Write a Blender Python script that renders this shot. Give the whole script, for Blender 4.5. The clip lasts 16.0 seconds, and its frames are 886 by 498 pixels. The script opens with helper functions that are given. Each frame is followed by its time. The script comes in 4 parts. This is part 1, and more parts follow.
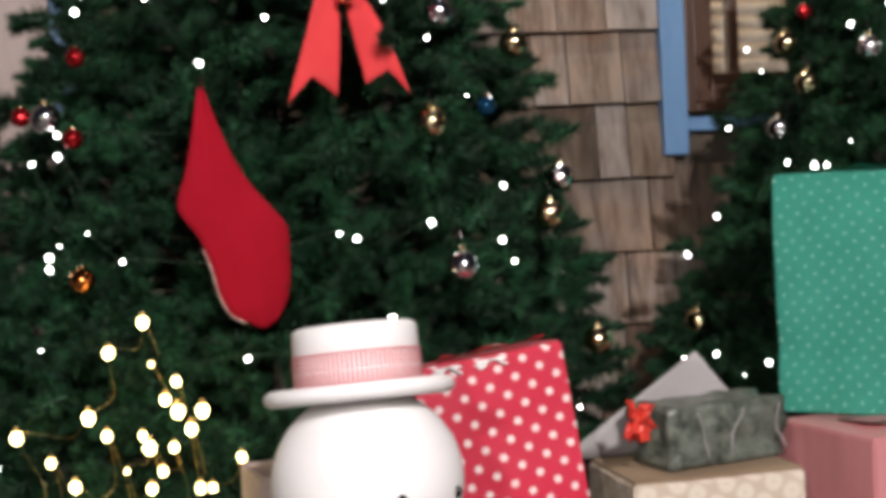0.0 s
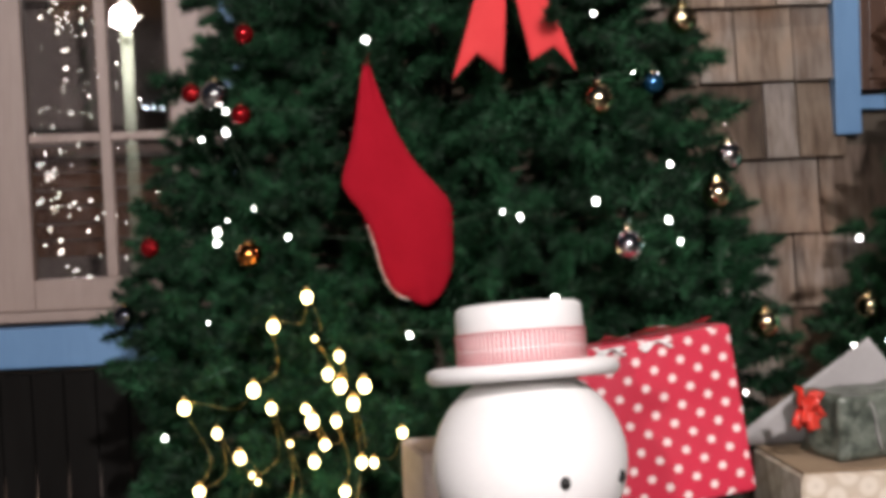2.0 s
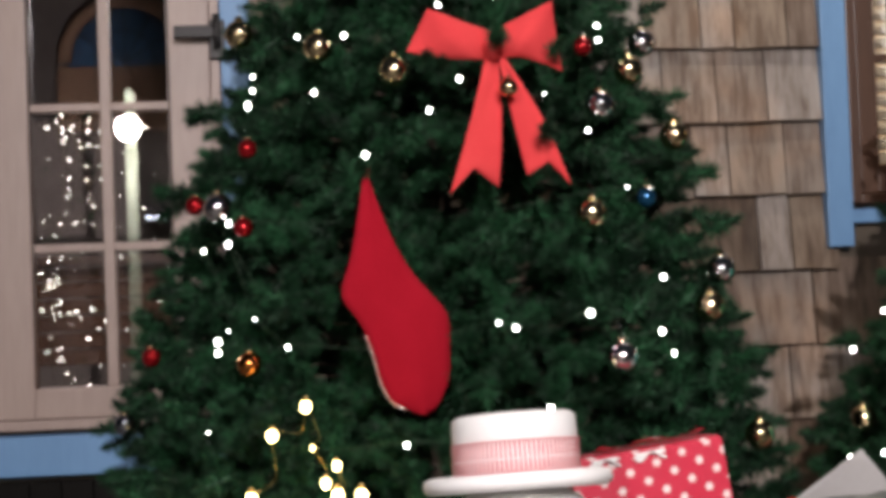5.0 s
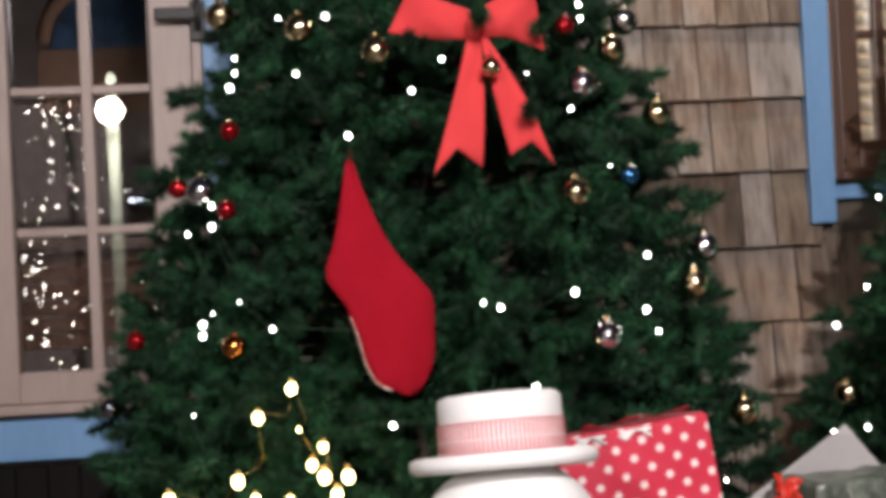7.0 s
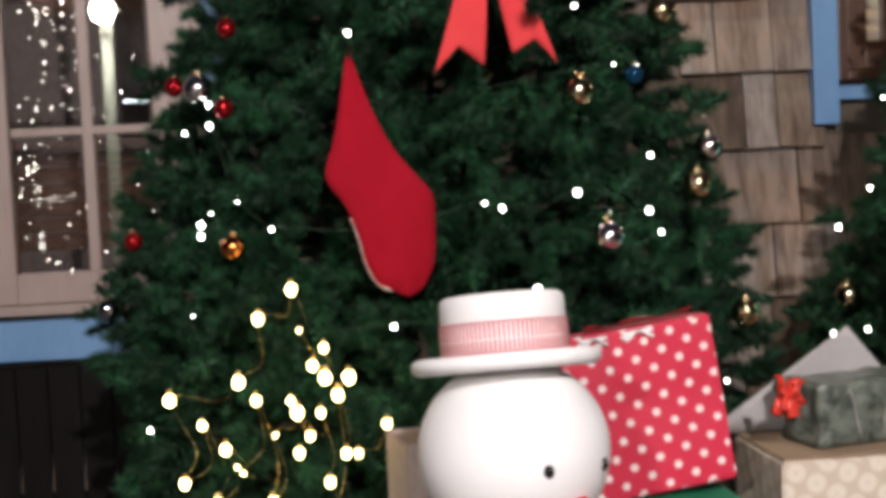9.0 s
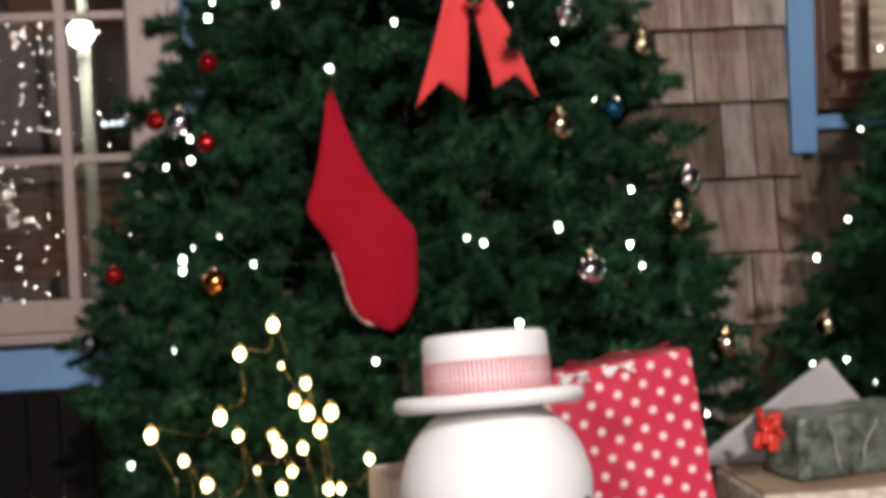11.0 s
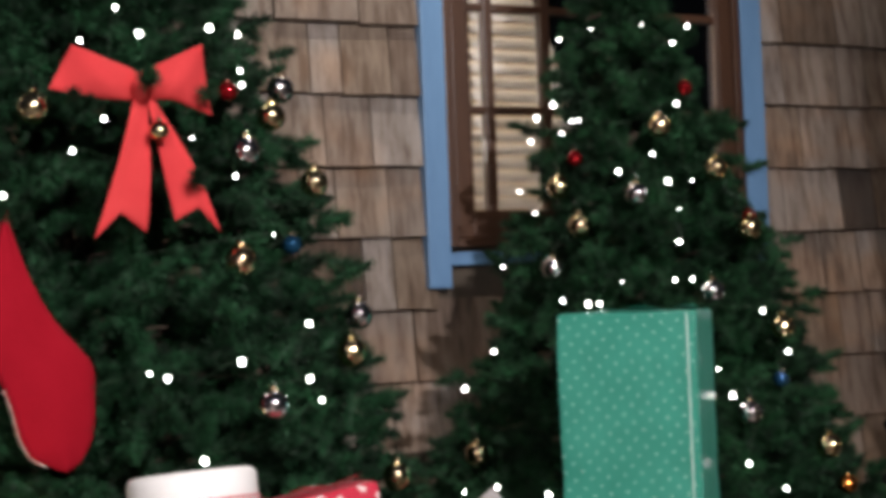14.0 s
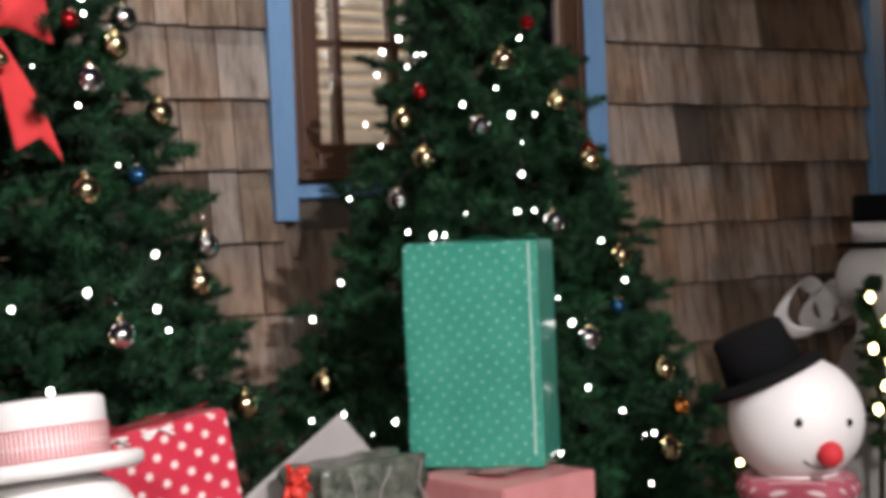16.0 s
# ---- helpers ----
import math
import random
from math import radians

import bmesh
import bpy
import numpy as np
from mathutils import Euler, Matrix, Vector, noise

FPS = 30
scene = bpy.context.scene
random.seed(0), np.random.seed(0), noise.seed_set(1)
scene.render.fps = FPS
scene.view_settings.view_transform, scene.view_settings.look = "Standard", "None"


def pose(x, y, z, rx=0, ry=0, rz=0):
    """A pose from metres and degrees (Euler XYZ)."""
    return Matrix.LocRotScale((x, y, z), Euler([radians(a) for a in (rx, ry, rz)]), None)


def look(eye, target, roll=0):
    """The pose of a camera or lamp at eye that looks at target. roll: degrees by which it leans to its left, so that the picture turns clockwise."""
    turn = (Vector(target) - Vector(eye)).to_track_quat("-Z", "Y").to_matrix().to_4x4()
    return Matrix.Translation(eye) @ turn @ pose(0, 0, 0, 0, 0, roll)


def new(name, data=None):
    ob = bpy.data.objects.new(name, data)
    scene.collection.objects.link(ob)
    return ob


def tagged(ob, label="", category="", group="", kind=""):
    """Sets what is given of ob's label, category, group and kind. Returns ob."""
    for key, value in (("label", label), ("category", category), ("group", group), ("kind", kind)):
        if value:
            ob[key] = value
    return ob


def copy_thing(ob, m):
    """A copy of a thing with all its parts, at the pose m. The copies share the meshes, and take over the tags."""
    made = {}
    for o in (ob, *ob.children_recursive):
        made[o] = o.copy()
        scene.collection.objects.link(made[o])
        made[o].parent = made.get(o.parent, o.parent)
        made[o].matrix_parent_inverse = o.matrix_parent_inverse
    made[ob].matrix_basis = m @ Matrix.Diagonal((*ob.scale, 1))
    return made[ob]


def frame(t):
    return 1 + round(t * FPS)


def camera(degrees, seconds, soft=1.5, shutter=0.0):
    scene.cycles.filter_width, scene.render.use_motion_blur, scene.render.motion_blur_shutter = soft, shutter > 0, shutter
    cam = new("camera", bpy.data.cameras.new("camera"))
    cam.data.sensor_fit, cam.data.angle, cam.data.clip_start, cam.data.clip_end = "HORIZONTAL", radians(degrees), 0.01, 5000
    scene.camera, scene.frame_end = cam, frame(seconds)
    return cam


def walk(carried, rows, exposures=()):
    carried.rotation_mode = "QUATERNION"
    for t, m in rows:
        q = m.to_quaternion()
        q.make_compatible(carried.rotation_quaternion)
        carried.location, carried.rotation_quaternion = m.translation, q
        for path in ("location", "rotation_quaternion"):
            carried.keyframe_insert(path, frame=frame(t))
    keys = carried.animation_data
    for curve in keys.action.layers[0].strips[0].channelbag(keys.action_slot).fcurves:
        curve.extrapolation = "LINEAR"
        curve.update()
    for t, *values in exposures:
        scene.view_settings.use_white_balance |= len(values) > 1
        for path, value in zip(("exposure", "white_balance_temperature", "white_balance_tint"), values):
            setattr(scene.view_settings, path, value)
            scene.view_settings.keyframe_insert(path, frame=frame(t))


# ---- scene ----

# ---------------------------------------------------------------- camera
cam = camera(36.0, 16.0, soft=4.8, shutter=0.4)
PATH = [
    (0, (0.981, -3.894, 1.501), (1.357, -1.932, 1.411), -2.8),
    (0.5, (0.977, -3.892, 1.502), (1.264, -1.915, 1.416), -2.8),
    (1, (0.975, -3.878, 1.5), (1.163, -1.889, 1.411), -2.6),
    (1.5, (0.972, -3.882, 1.505), (1.133, -1.892, 1.397), -2.5),
    (2, (0.97, -3.871, 1.501), (1.12, -1.879, 1.389), -2.3),
    (2.5, (0.971, -3.876, 1.504), (1.116, -1.884, 1.393), -2.1),
    (3, (0.97, -3.902, 1.508), (1.115, -1.909, 1.43), -2.0),
    (3.5, (0.975, -3.91, 1.514), (1.124, -1.915, 1.506), -2.1),
    (4, (0.98, -3.902, 1.507), (1.128, -1.908, 1.538), -2.2),
    (4.2, (0.979, -3.905, 1.505), (1.125, -1.911, 1.549), -2.1),
    (6.5, (0.965, -3.919, 1.508), (1.143, -1.927, 1.556), -2.5),
    (7, (0.973, -3.915, 1.507), (1.15, -1.923, 1.524), -2.7),
    (7.5, (0.969, -3.911, 1.504), (1.147, -1.919, 1.486), -2.7),
    (8, (0.966, -3.902, 1.505), (1.141, -1.911, 1.437), -2.8),
    (8.5, (0.966, -3.887, 1.5), (1.14, -1.897, 1.39), -2.7),
    (10.8, (0.963, -3.887, 1.526), (1.167, -1.903, 1.386), -2.5),
    (11, (0.96, -3.892, 1.529), (1.17, -1.905, 1.431), -2.6),
    (11.5, (0.95, -3.905, 1.545), (1.176, -1.917, 1.557), -2.5),
    (12, (0.944, -3.911, 1.548), (1.179, -1.927, 1.626), -2.4),
    (12.5, (0.915, -3.903, 1.56), (1.173, -1.923, 1.665), -2.3),
    (13, (0.859, -3.882, 1.558), (1.264, -1.927, 1.671), -2.0),
    (13.5, (0.824, -3.865, 1.552), (1.486, -1.98, 1.649), -2.2),
    (14, (0.792, -3.862, 1.545), (1.588, -2.029, 1.612), -2.1),
    (14.5, (0.786, -3.87, 1.536), (1.667, -2.075, 1.576), -2.3),
    (15, (0.785, -3.871, 1.534), (1.726, -2.106, 1.535), -2.4),
    (15.5, (0.784, -3.878, 1.533), (1.756, -2.131, 1.506), -2.3),
    (16, (0.775, -3.901, 1.532), (1.768, -2.165, 1.498), -2.3),
]
walk(cam, [(t, look(eye, target, roll)) for t, eye, target, roll in PATH], [(0, -0.07), (4, -0.08), (7, -0.02), (8.5, -0.06), (11, -0.17), (12.5, -0.18), (13.2, -0.2), (14.5, -0.08), (16, -0.02)])

# ---------------------------------------------------------------- night sky and lamps
world = bpy.data.worlds.new("night")
scene.world = world
world.use_nodes = True
world.node_tree.nodes["Background"].inputs[0].default_value = (0.5, 0.55, 0.7, 1)
world.node_tree.nodes["Background"].inputs[1].default_value = 0.028

LAMP = Vector((-0.63, -7.0, 2.8))        # street lamp behind the camera, mirrored in the window
lamp_data = bpy.data.lights.new("street_lamp_light", "POINT")
lamp_data.energy, lamp_data.color, lamp_data.shadow_soft_size = 340, (1.0, 0.93, 0.94), 0.05
lamp_light = new("street_lamp_light", lamp_data)
lamp_light.location = LAMP + Vector((0, 0.30, 0.0))

FLOOD = Vector((1.6, -6.6, 3.9))         # unseen floodlight on a mast behind the camera, added as frontal light
flood_data = bpy.data.lights.new("added_flood", "SPOT")
flood_data.energy, flood_data.color, flood_data.shadow_soft_size = 1400, (1.0, 0.93, 0.94), 0.03
flood_data.spot_size, flood_data.spot_blend = radians(56), 0.75
added_flood = new("added_flood", flood_data)
added_flood.matrix_world = look(FLOOD + Vector((0, 0.09, -0.02)), (1.35, 0, 1.5))

EAVE = Vector((1.95, -0.62, 3.75))       # warm lamp under the eaves, washing down the wall
eave_data = bpy.data.lights.new("eave_light", "POINT")
eave_data.energy, eave_data.color, eave_data.shadow_soft_size = 66, (1.0, 0.89, 0.76), 0.04
eave_light = new("eave_light", eave_data)
eave_light.location = EAVE - Vector((0, 0, 0.12))

PORCH = Vector((5.75, -0.75, 2.75))      # orange lamp further along the wall
porch_data = bpy.data.lights.new("porch_light", "POINT")
porch_data.energy, porch_data.color, porch_data.shadow_soft_size = 10, (1.0, 0.55, 0.25), 0.04
porch_light = new("porch_light", porch_data)
porch_light.location = PORCH - Vector((0, 0, 0.12))

room_data = bpy.data.lights.new("room_light", "POINT")
room_data.energy, room_data.color, room_data.shadow_soft_size = 75, (1.0, 0.84, 0.64), 0.15
room_light = new("room_light", room_data)
room_light.location = (3.1, 1.2, 2.5)


# ---------------------------------------------------------------- materials
def nodes_of(name):
    m = bpy.data.materials.new(name)
    m.use_nodes = True
    n = m.node_tree.nodes
    return m, n, m.node_tree.links, n["Principled BSDF"]


def ramp(n, stops):
    r = n.new("ShaderNodeValToRGB")
    els = r.color_ramp.elements
    while len(els) < len(stops):
        els.new(0.5)
    for e, (p, c) in zip(els, stops):
        e.position, e.color = p, (*c, 1)
    return r


def mapped(n, l, scale, coord="Object"):
    tc, mp = n.new("ShaderNodeTexCoord"), n.new("ShaderNodeMapping")
    mp.inputs["Scale"].default_value = scale
    l.new(tc.outputs[coord], mp.inputs[0])
    return mp.outputs[0]


def noise_tex(n, l, vec, scale, detail=4.0, rough=0.6):
    t = n.new("ShaderNodeTexNoise")
    t.inputs["Scale"].default_value, t.inputs["Detail"].default_value, t.inputs["Roughness"].default_value = scale, detail, rough
    l.new(vec, t.inputs["Vector"])
    return t.outputs["Fac"]


def mixed(n, l, fac, a, b, mode="MIX"):
    m = n.new("ShaderNodeMix")
    m.data_type, m.blend_type = "RGBA", mode
    for sock, v in ((m.inputs[0], fac), (m.inputs[6], a), (m.inputs[7], b)):
        if isinstance(v, (int, float)):
            sock.default_value = v
        elif isinstance(v, tuple):
            sock.default_value = (*v, 1)
        else:
            l.new(v, sock)
    return m.outputs[2]


def bumped(n, l, bsdf, height, strength, distance):
    b = n.new("ShaderNodeBump")
    b.inputs["Strength"].default_value, b.inputs["Distance"].default_value = strength, distance
    l.new(height, b.inputs["Height"])
    l.new(b.outputs[0], bsdf.inputs["Normal"])


def plain(name, low, high, rough=0.6, metal=0.0, scale=6.0, fine=90.0, bump=0.2, stretch=(1, 1, 1), sheen=0.0, spec=0.5):
    """Two colours mixed by a broad and a fine noise, with fine relief."""
    m, n, l, b = nodes_of(name)
    v = mapped(n, l, stretch)
    broad, grain = noise_tex(n, l, v, scale), noise_tex(n, l, v, fine, 3)
    mx = n.new("ShaderNodeMath")
    mx.operation = "MULTIPLY_ADD"
    l.new(grain, mx.inputs[0])
    mx.inputs[1].default_value = 0.45
    l.new(broad, mx.inputs[2])
    r = ramp(n, [(0.45, low), (0.95, high)])
    l.new(mx.outputs[0], r.inputs[0])
    l.new(r.outputs[0], b.inputs["Base Color"])
    b.inputs["Roughness"].default_value, b.inputs["Metallic"].default_value = rough, metal
    b.inputs["Specular IOR Level"].default_value = spec
    if sheen:
        b.inputs["Sheen Weight"].default_value = sheen
    if bump:
        bumped(n, l, b, grain, bump, 0.002)
    return m


def shingle_material():
    m, n, l, b = nodes_of("weathered_cedar")
    info = n.new("ShaderNodeObjectInfo")
    geo = n.new("ShaderNodeNewGeometry")
    tc = n.new("ShaderNodeTexCoord")
    shift = n.new("ShaderNodeVectorMath")
    shift.operation = "MULTIPLY_ADD"
    rnd = n.new("ShaderNodeMath")
    rnd.operation = "ADD"
    l.new(info.outputs["Random"], rnd.inputs[0])
    l.new(geo.outputs["Random Per Island"], rnd.inputs[1])
    frac = n.new("ShaderNodeMath")
    frac.operation = "FRACT"
    l.new(rnd.outputs[0], frac.inputs[0])
    l.new(frac.outputs[0], shift.inputs[0])
    shift.inputs[1].default_value = (37, 11, 23)
    l.new(tc.outputs["Object"], shift.inputs[2])
    mp = n.new("ShaderNodeMapping")
    mp.inputs["Scale"].default_value = (1, 1, 0.07)
    l.new(shift.outputs[0], mp.inputs[0])
    streak = noise_tex(n, l, mp.outputs[0], 26, 4, 0.65)
    fine = noise_tex(n, l, mp.outputs[0], 160, 3, 0.7)
    mp2 = n.new("ShaderNodeMapping")
    mp2.inputs["Scale"].default_value = (1, 1, 0.3)
    l.new(shift.outputs[0], mp2.inputs[0])
    blot = noise_tex(n, l, mp2.outputs[0], 9, 3, 0.55)
    tone = ramp(n, [(0.0, (0.185, 0.135, 0.10)), (0.2, (0.23, 0.19, 0.16)), (0.5, (0.315, 0.275, 0.243)), (0.72, (0.26, 0.21, 0.17)), (0.88, (0.20, 0.145, 0.10)), (0.95, (0.11, 0.08, 0.06)), (1.0, (0.04, 0.032, 0.027))])
    l.new(frac.outputs[0], tone.inputs[0])
    weather = noise_tex(n, l, geo.outputs["Position"], 2.3, 3, 0.6)
    rw = ramp(n, [(0.38, (1.15, 0.98, 0.84)), (0.52, (0.98, 1.0, 1.02)), (0.7, (0.84, 0.87, 0.90))])
    l.new(weather, rw.inputs[0])
    c = mixed(n, l, 1.0, tone.outputs[0], rw.outputs[0], "MULTIPLY")
    r1 = ramp(n, [(0.36, (0.34, 0.25, 0.18)), (0.56, (1, 1, 1)), (0.75, (1.2, 1.18, 1.15))])
    l.new(streak, r1.inputs[0])
    c = mixed(n, l, 0.7, c, r1.outputs[0], "MULTIPLY")
    r2 = ramp(n, [(0.30, (0.16, 0.11, 0.08)), (0.42, (0.8, 0.74, 0.7)), (0.5, (1, 1, 1)), (0.75, (1.15, 1.12, 1.1))])
    l.new(blot, r2.inputs[0])
    c = mixed(n, l, 0.6, c, r2.outputs[0], "MULTIPLY")
    r3 = ramp(n, [(0.3, (0.75, 0.72, 0.7)), (0.7, (1, 1, 1))])
    l.new(fine, r3.inputs[0])
    c = mixed(n, l, 0.6, c, r3.outputs[0], "MULTIPLY")
    l.new(c, b.inputs["Base Color"])
    b.inputs["Roughness"].default_value = 0.85
    bumped(n, l, b, fine, 0.5, 0.003)
    return m


def needle_material(name, low, high):
    m, n, l, b = nodes_of(name)
    geo = n.new("ShaderNodeNewGeometry")
    v = mapped(n, l, (1, 1, 1))
    broad = noise_tex(n, l, v, 10, 2)
    mx = n.new("ShaderNodeMath")
    mx.operation = "MULTIPLY_ADD"
    l.new(geo.outputs["Random Per Island"], mx.inputs[0])
    mx.inputs[1].default_value = 0.3
    l.new(broad, mx.inputs[2])
    r = ramp(n, [(0.45, low), (0.66, tuple(0.45 * a + 0.3 * c for a, c in zip(low, high))), (0.85, high)])
    l.new(mx.outputs[0], r.inputs[0])
    l.new(r.outputs[0], b.inputs["Base Color"])
    b.inputs["Roughness"].default_value = 0.6
    b.inputs["Specular IOR Level"].default_value = 0.25
    return m


def dotted(name, base, dark, spots, spacing, radius, slant=0.0, centre=None, rough=0.45, petals=0):
    """Wrapping paper with a printed lattice of dots, or of small stars where petals are asked for."""
    m, n, l, b = nodes_of(name)
    tc, sep, com = n.new("ShaderNodeTexCoord"), n.new("ShaderNodeSeparateXYZ"), n.new("ShaderNodeCombineXYZ")
    l.new(tc.outputs["Object"], sep.inputs[0])
    add = n.new("ShaderNodeMath")
    l.new(sep.outputs[0], add.inputs[0])
    l.new(sep.outputs[1], add.inputs[1])
    l.new(add.outputs[0], com.inputs[0])
    l.new(sep.outputs[2], com.inputs[1])
    mp = n.new("ShaderNodeMapping")
    mp.inputs["Rotation"].default_value = (0, 0, radians(slant))
    mp.inputs["Scale"].default_value = (1 / spacing, 1 / spacing, 1)
    l.new(com.outputs[0], mp.inputs[0])
    fr, sub, ln = n.new("ShaderNodeVectorMath"), n.new("ShaderNodeVectorMath"), n.new("ShaderNodeVectorMath")
    fr.operation, sub.operation, ln.operation = "FRACTION", "SUBTRACT", "LENGTH"
    l.new(mp.outputs[0], fr.inputs[0])
    l.new(fr.outputs[0], sub.inputs[0])
    sub.inputs[1].default_value = (0.5, 0.5, 0)
    l.new(sub.outputs[0], ln.inputs[0])
    less = n.new("ShaderNodeMapRange")
    less.inputs[1].default_value, less.inputs[2].default_value = radius / spacing * 1.2, radius / spacing * 0.8
    away = ln.outputs["Value"]
    if petals:
        parts = n.new("ShaderNodeSeparateXYZ")
        l.new(sub.outputs[0], parts.inputs[0])
        steps = [("ARCTAN2", parts.outputs[1], parts.outputs[0]), ("MULTIPLY", None, petals), ("COSINE", None, 0), ("MULTIPLY_ADD", None, 0.22), ("MULTIPLY", None, away)]
        last = None
        for op, first, second in steps:
            q = n.new("ShaderNodeMath")
            q.operation = op
            l.new(first if first is not None else last, q.inputs[0])
            if isinstance(second, (int, float)):
                q.inputs[1].default_value = second
            else:
                l.new(second, q.inputs[1])
            q.inputs[2].default_value = 1.0
            last = q.outputs[0]
        l.new(last, less.inputs[0])
    else:
        l.new(away, less.inputs[0])
    v = mapped(n, l, (1, 1, 1))
    broad = noise_tex(n, l, v, 8, 4)
    r = ramp(n, [(0.3, dark), (0.7, base)])
    l.new(broad, r.inputs[0])
    c = mixed(n, l, less.outputs[0], r.outputs[0], spots)
    if centre:
        inner = n.new("ShaderNodeMapRange")
        inner.inputs[1].default_value, inner.inputs[2].default_value = radius / spacing * 0.35, radius / spacing * 0.15
        l.new(ln.outputs["Value"], inner.inputs[0])
        c = mixed(n, l, inner.outputs[0], c, centre)
    l.new(c, b.inputs["Base Color"])
    b.inputs["Roughness"].default_value = rough
    crease = noise_tex(n, l, mapped(n, l, (1, 1, 0.35)), 14, 3, 0.5)
    bumped(n, l, b, crease, 0.35, 0.01)
    return m


def glowing(name, colour, strength):
    m, n, l, b = nodes_of(name)
    e = n.new("ShaderNodeEmission")
    e.inputs[0].default_value, e.inputs[1].default_value = (*colour, 1), strength
    l.new(e.outputs[0], n["Material Output"].inputs[0])
    return m


def glass_material():
    m, n, l, b = nodes_of("window_glass")
    g, t, mx = n.new("ShaderNodeBsdfGlossy"), n.new("ShaderNodeBsdfTransparent"), n.new("ShaderNodeMixShader")
    g.inputs["Roughness"].default_value = 0.002
    fz = n.new("ShaderNodeFresnel")
    fz.inputs[0].default_value = 2.0
    l.new(fz.outputs[0], mx.inputs[0])
    l.new(t.outputs[0], mx.inputs[1])
    l.new(g.outputs[0], mx.inputs[2])
    l.new(mx.outputs[0], n["Material Output"].inputs[0])
    return m


M_SHINGLE = shingle_material()
M_BACKING = plain("dark_sheathing", (0.05, 0.04, 0.03), (0.09, 0.07, 0.05), 0.9)
M_BLUE = plain("blue_paint", (0.085, 0.185, 0.34), (0.125, 0.25, 0.43), 0.5, scale=5, fine=60, bump=0.15, stretch=(1, 1, 0.2))
M_FRAME = plain("tan_wood_paint", (0.235, 0.172, 0.146), (0.31, 0.235, 0.203), 0.45, scale=4, fine=70, stretch=(1, 1, 0.15))
M_BROWN = plain("brown_stained_wood", (0.035, 0.016, 0.009), (0.07, 0.032, 0.017), 0.4, scale=5, fine=80, stretch=(1, 1, 0.12))
M_GLASS = glass_material()
M_BLIND = plain("white_blind", (0.75, 0.73, 0.68), (0.82, 0.80, 0.76), 0.6)
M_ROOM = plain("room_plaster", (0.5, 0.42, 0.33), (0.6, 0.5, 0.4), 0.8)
# darker copy of the room plaster, the gloom of unlit rooms in its colour
M_ROOM_SHADED = plain("shaded_room_plaster", (0.12, 0.095, 0.085), (0.18, 0.145, 0.13), 0.8)
M_IRON = plain("black_iron", (0.015, 0.014, 0.014), (0.03, 0.028, 0.028), 0.5, 0.6)
# wainscot wood standing in shade: the shade is mixed into this near-black
M_SHADEDWOOD = plain("shaded_wainscot", (0.004, 0.0035, 0.003), (0.011, 0.010, 0.009), 0.9, spec=0.1, scale=5, fine=70, stretch=(1, 1, 0.1))
M_NEEDLE = needle_material("fir_needles", (0.002, 0.011, 0.004), (0.019, 0.083, 0.033))
M_NEEDLE_B = needle_material("fir_needles_deep", (0.002, 0.011, 0.004), (0.019, 0.083, 0.031))
M_BARK = plain("bark", (0.04, 0.028, 0.02), (0.08, 0.055, 0.04), 0.9, fine=40, bump=0.6)
M_FELT = plain("coral_red_felt", (0.56, 0.04, 0.045), (0.66, 0.06, 0.062), 0.9, fine=300, spec=0.15)
M_TRIM = plain("glitter_piping", (0.35, 0.05, 0.05), (0.85, 0.7, 0.62), 0.25, 0.6, scale=45, fine=200)
M_STOCK = plain("deep_red_felt", (0.25, 0.003, 0.011), (0.33, 0.006, 0.018), 0.9, fine=260, spec=0.12)
M_WHITE = plain("white_foam", (0.76, 0.74, 0.72), (0.82, 0.80, 0.78), 0.55, fine=220, bump=0.3)
M_BAND = plain("red_striped_band", (0.50, 0.11, 0.13), (0.60, 0.19, 0.20), 0.6, scale=160, fine=330, bump=0.1, stretch=(1, 1, 0.04))
M_BLACK = plain("black_felt", (0.003, 0.003, 0.0035), (0.007, 0.007, 0.008), 0.9, fine=200, spec=0.12)
M_EYE = plain("glossy_black", (0.008, 0.008, 0.008), (0.012, 0.012, 0.012), 0.2, bump=0)
M_NOSE = plain("red_flock", (0.55, 0.02, 0.03), (0.66, 0.035, 0.04), 0.7, fine=300)
M_PLAID = dotted("red_plaid_wool", (0.50, 0.12, 0.16), (0.25, 0.04, 0.06), (0.55, 0.45, 0.45), 0.03, 0.006, 45, rough=0.9)
M_RPAPER = dotted("red_dotted_paper", (0.56, 0.025, 0.06), (0.48, 0.018, 0.045), (0.74, 0.60, 0.58), 0.0325, 0.0062, 33, (0.80, 0.72, 0.66), 0.4, 6)
M_GPAPER = dotted("green_dotted_paper", (0.052, 0.315, 0.23), (0.036, 0.25, 0.18), (0.48, 0.70, 0.60), 0.0255, 0.0022, 38, None, 0.3)
M_KRAFT = dotted("cream_circle_paper", (0.55, 0.46, 0.36), (0.50, 0.41, 0.31), (0.66, 0.58, 0.48), 0.04, 0.0165, 30, (0.60, 0.52, 0.42), 0.6)
M_CARD = plain("brown_cardboard", (0.22, 0.15, 0.09), (0.30, 0.21, 0.13), 0.85)
M_PINK = plain("pink_satin_paper", (0.52, 0.20, 0.20), (0.62, 0.27, 0.27), 0.4, scale=9, fine=30, bump=0.4, stretch=(1, 1, 0.3))
M_GREENP = plain("green_paper", (0.02, 0.16, 0.08), (0.03, 0.22, 0.11), 0.4)
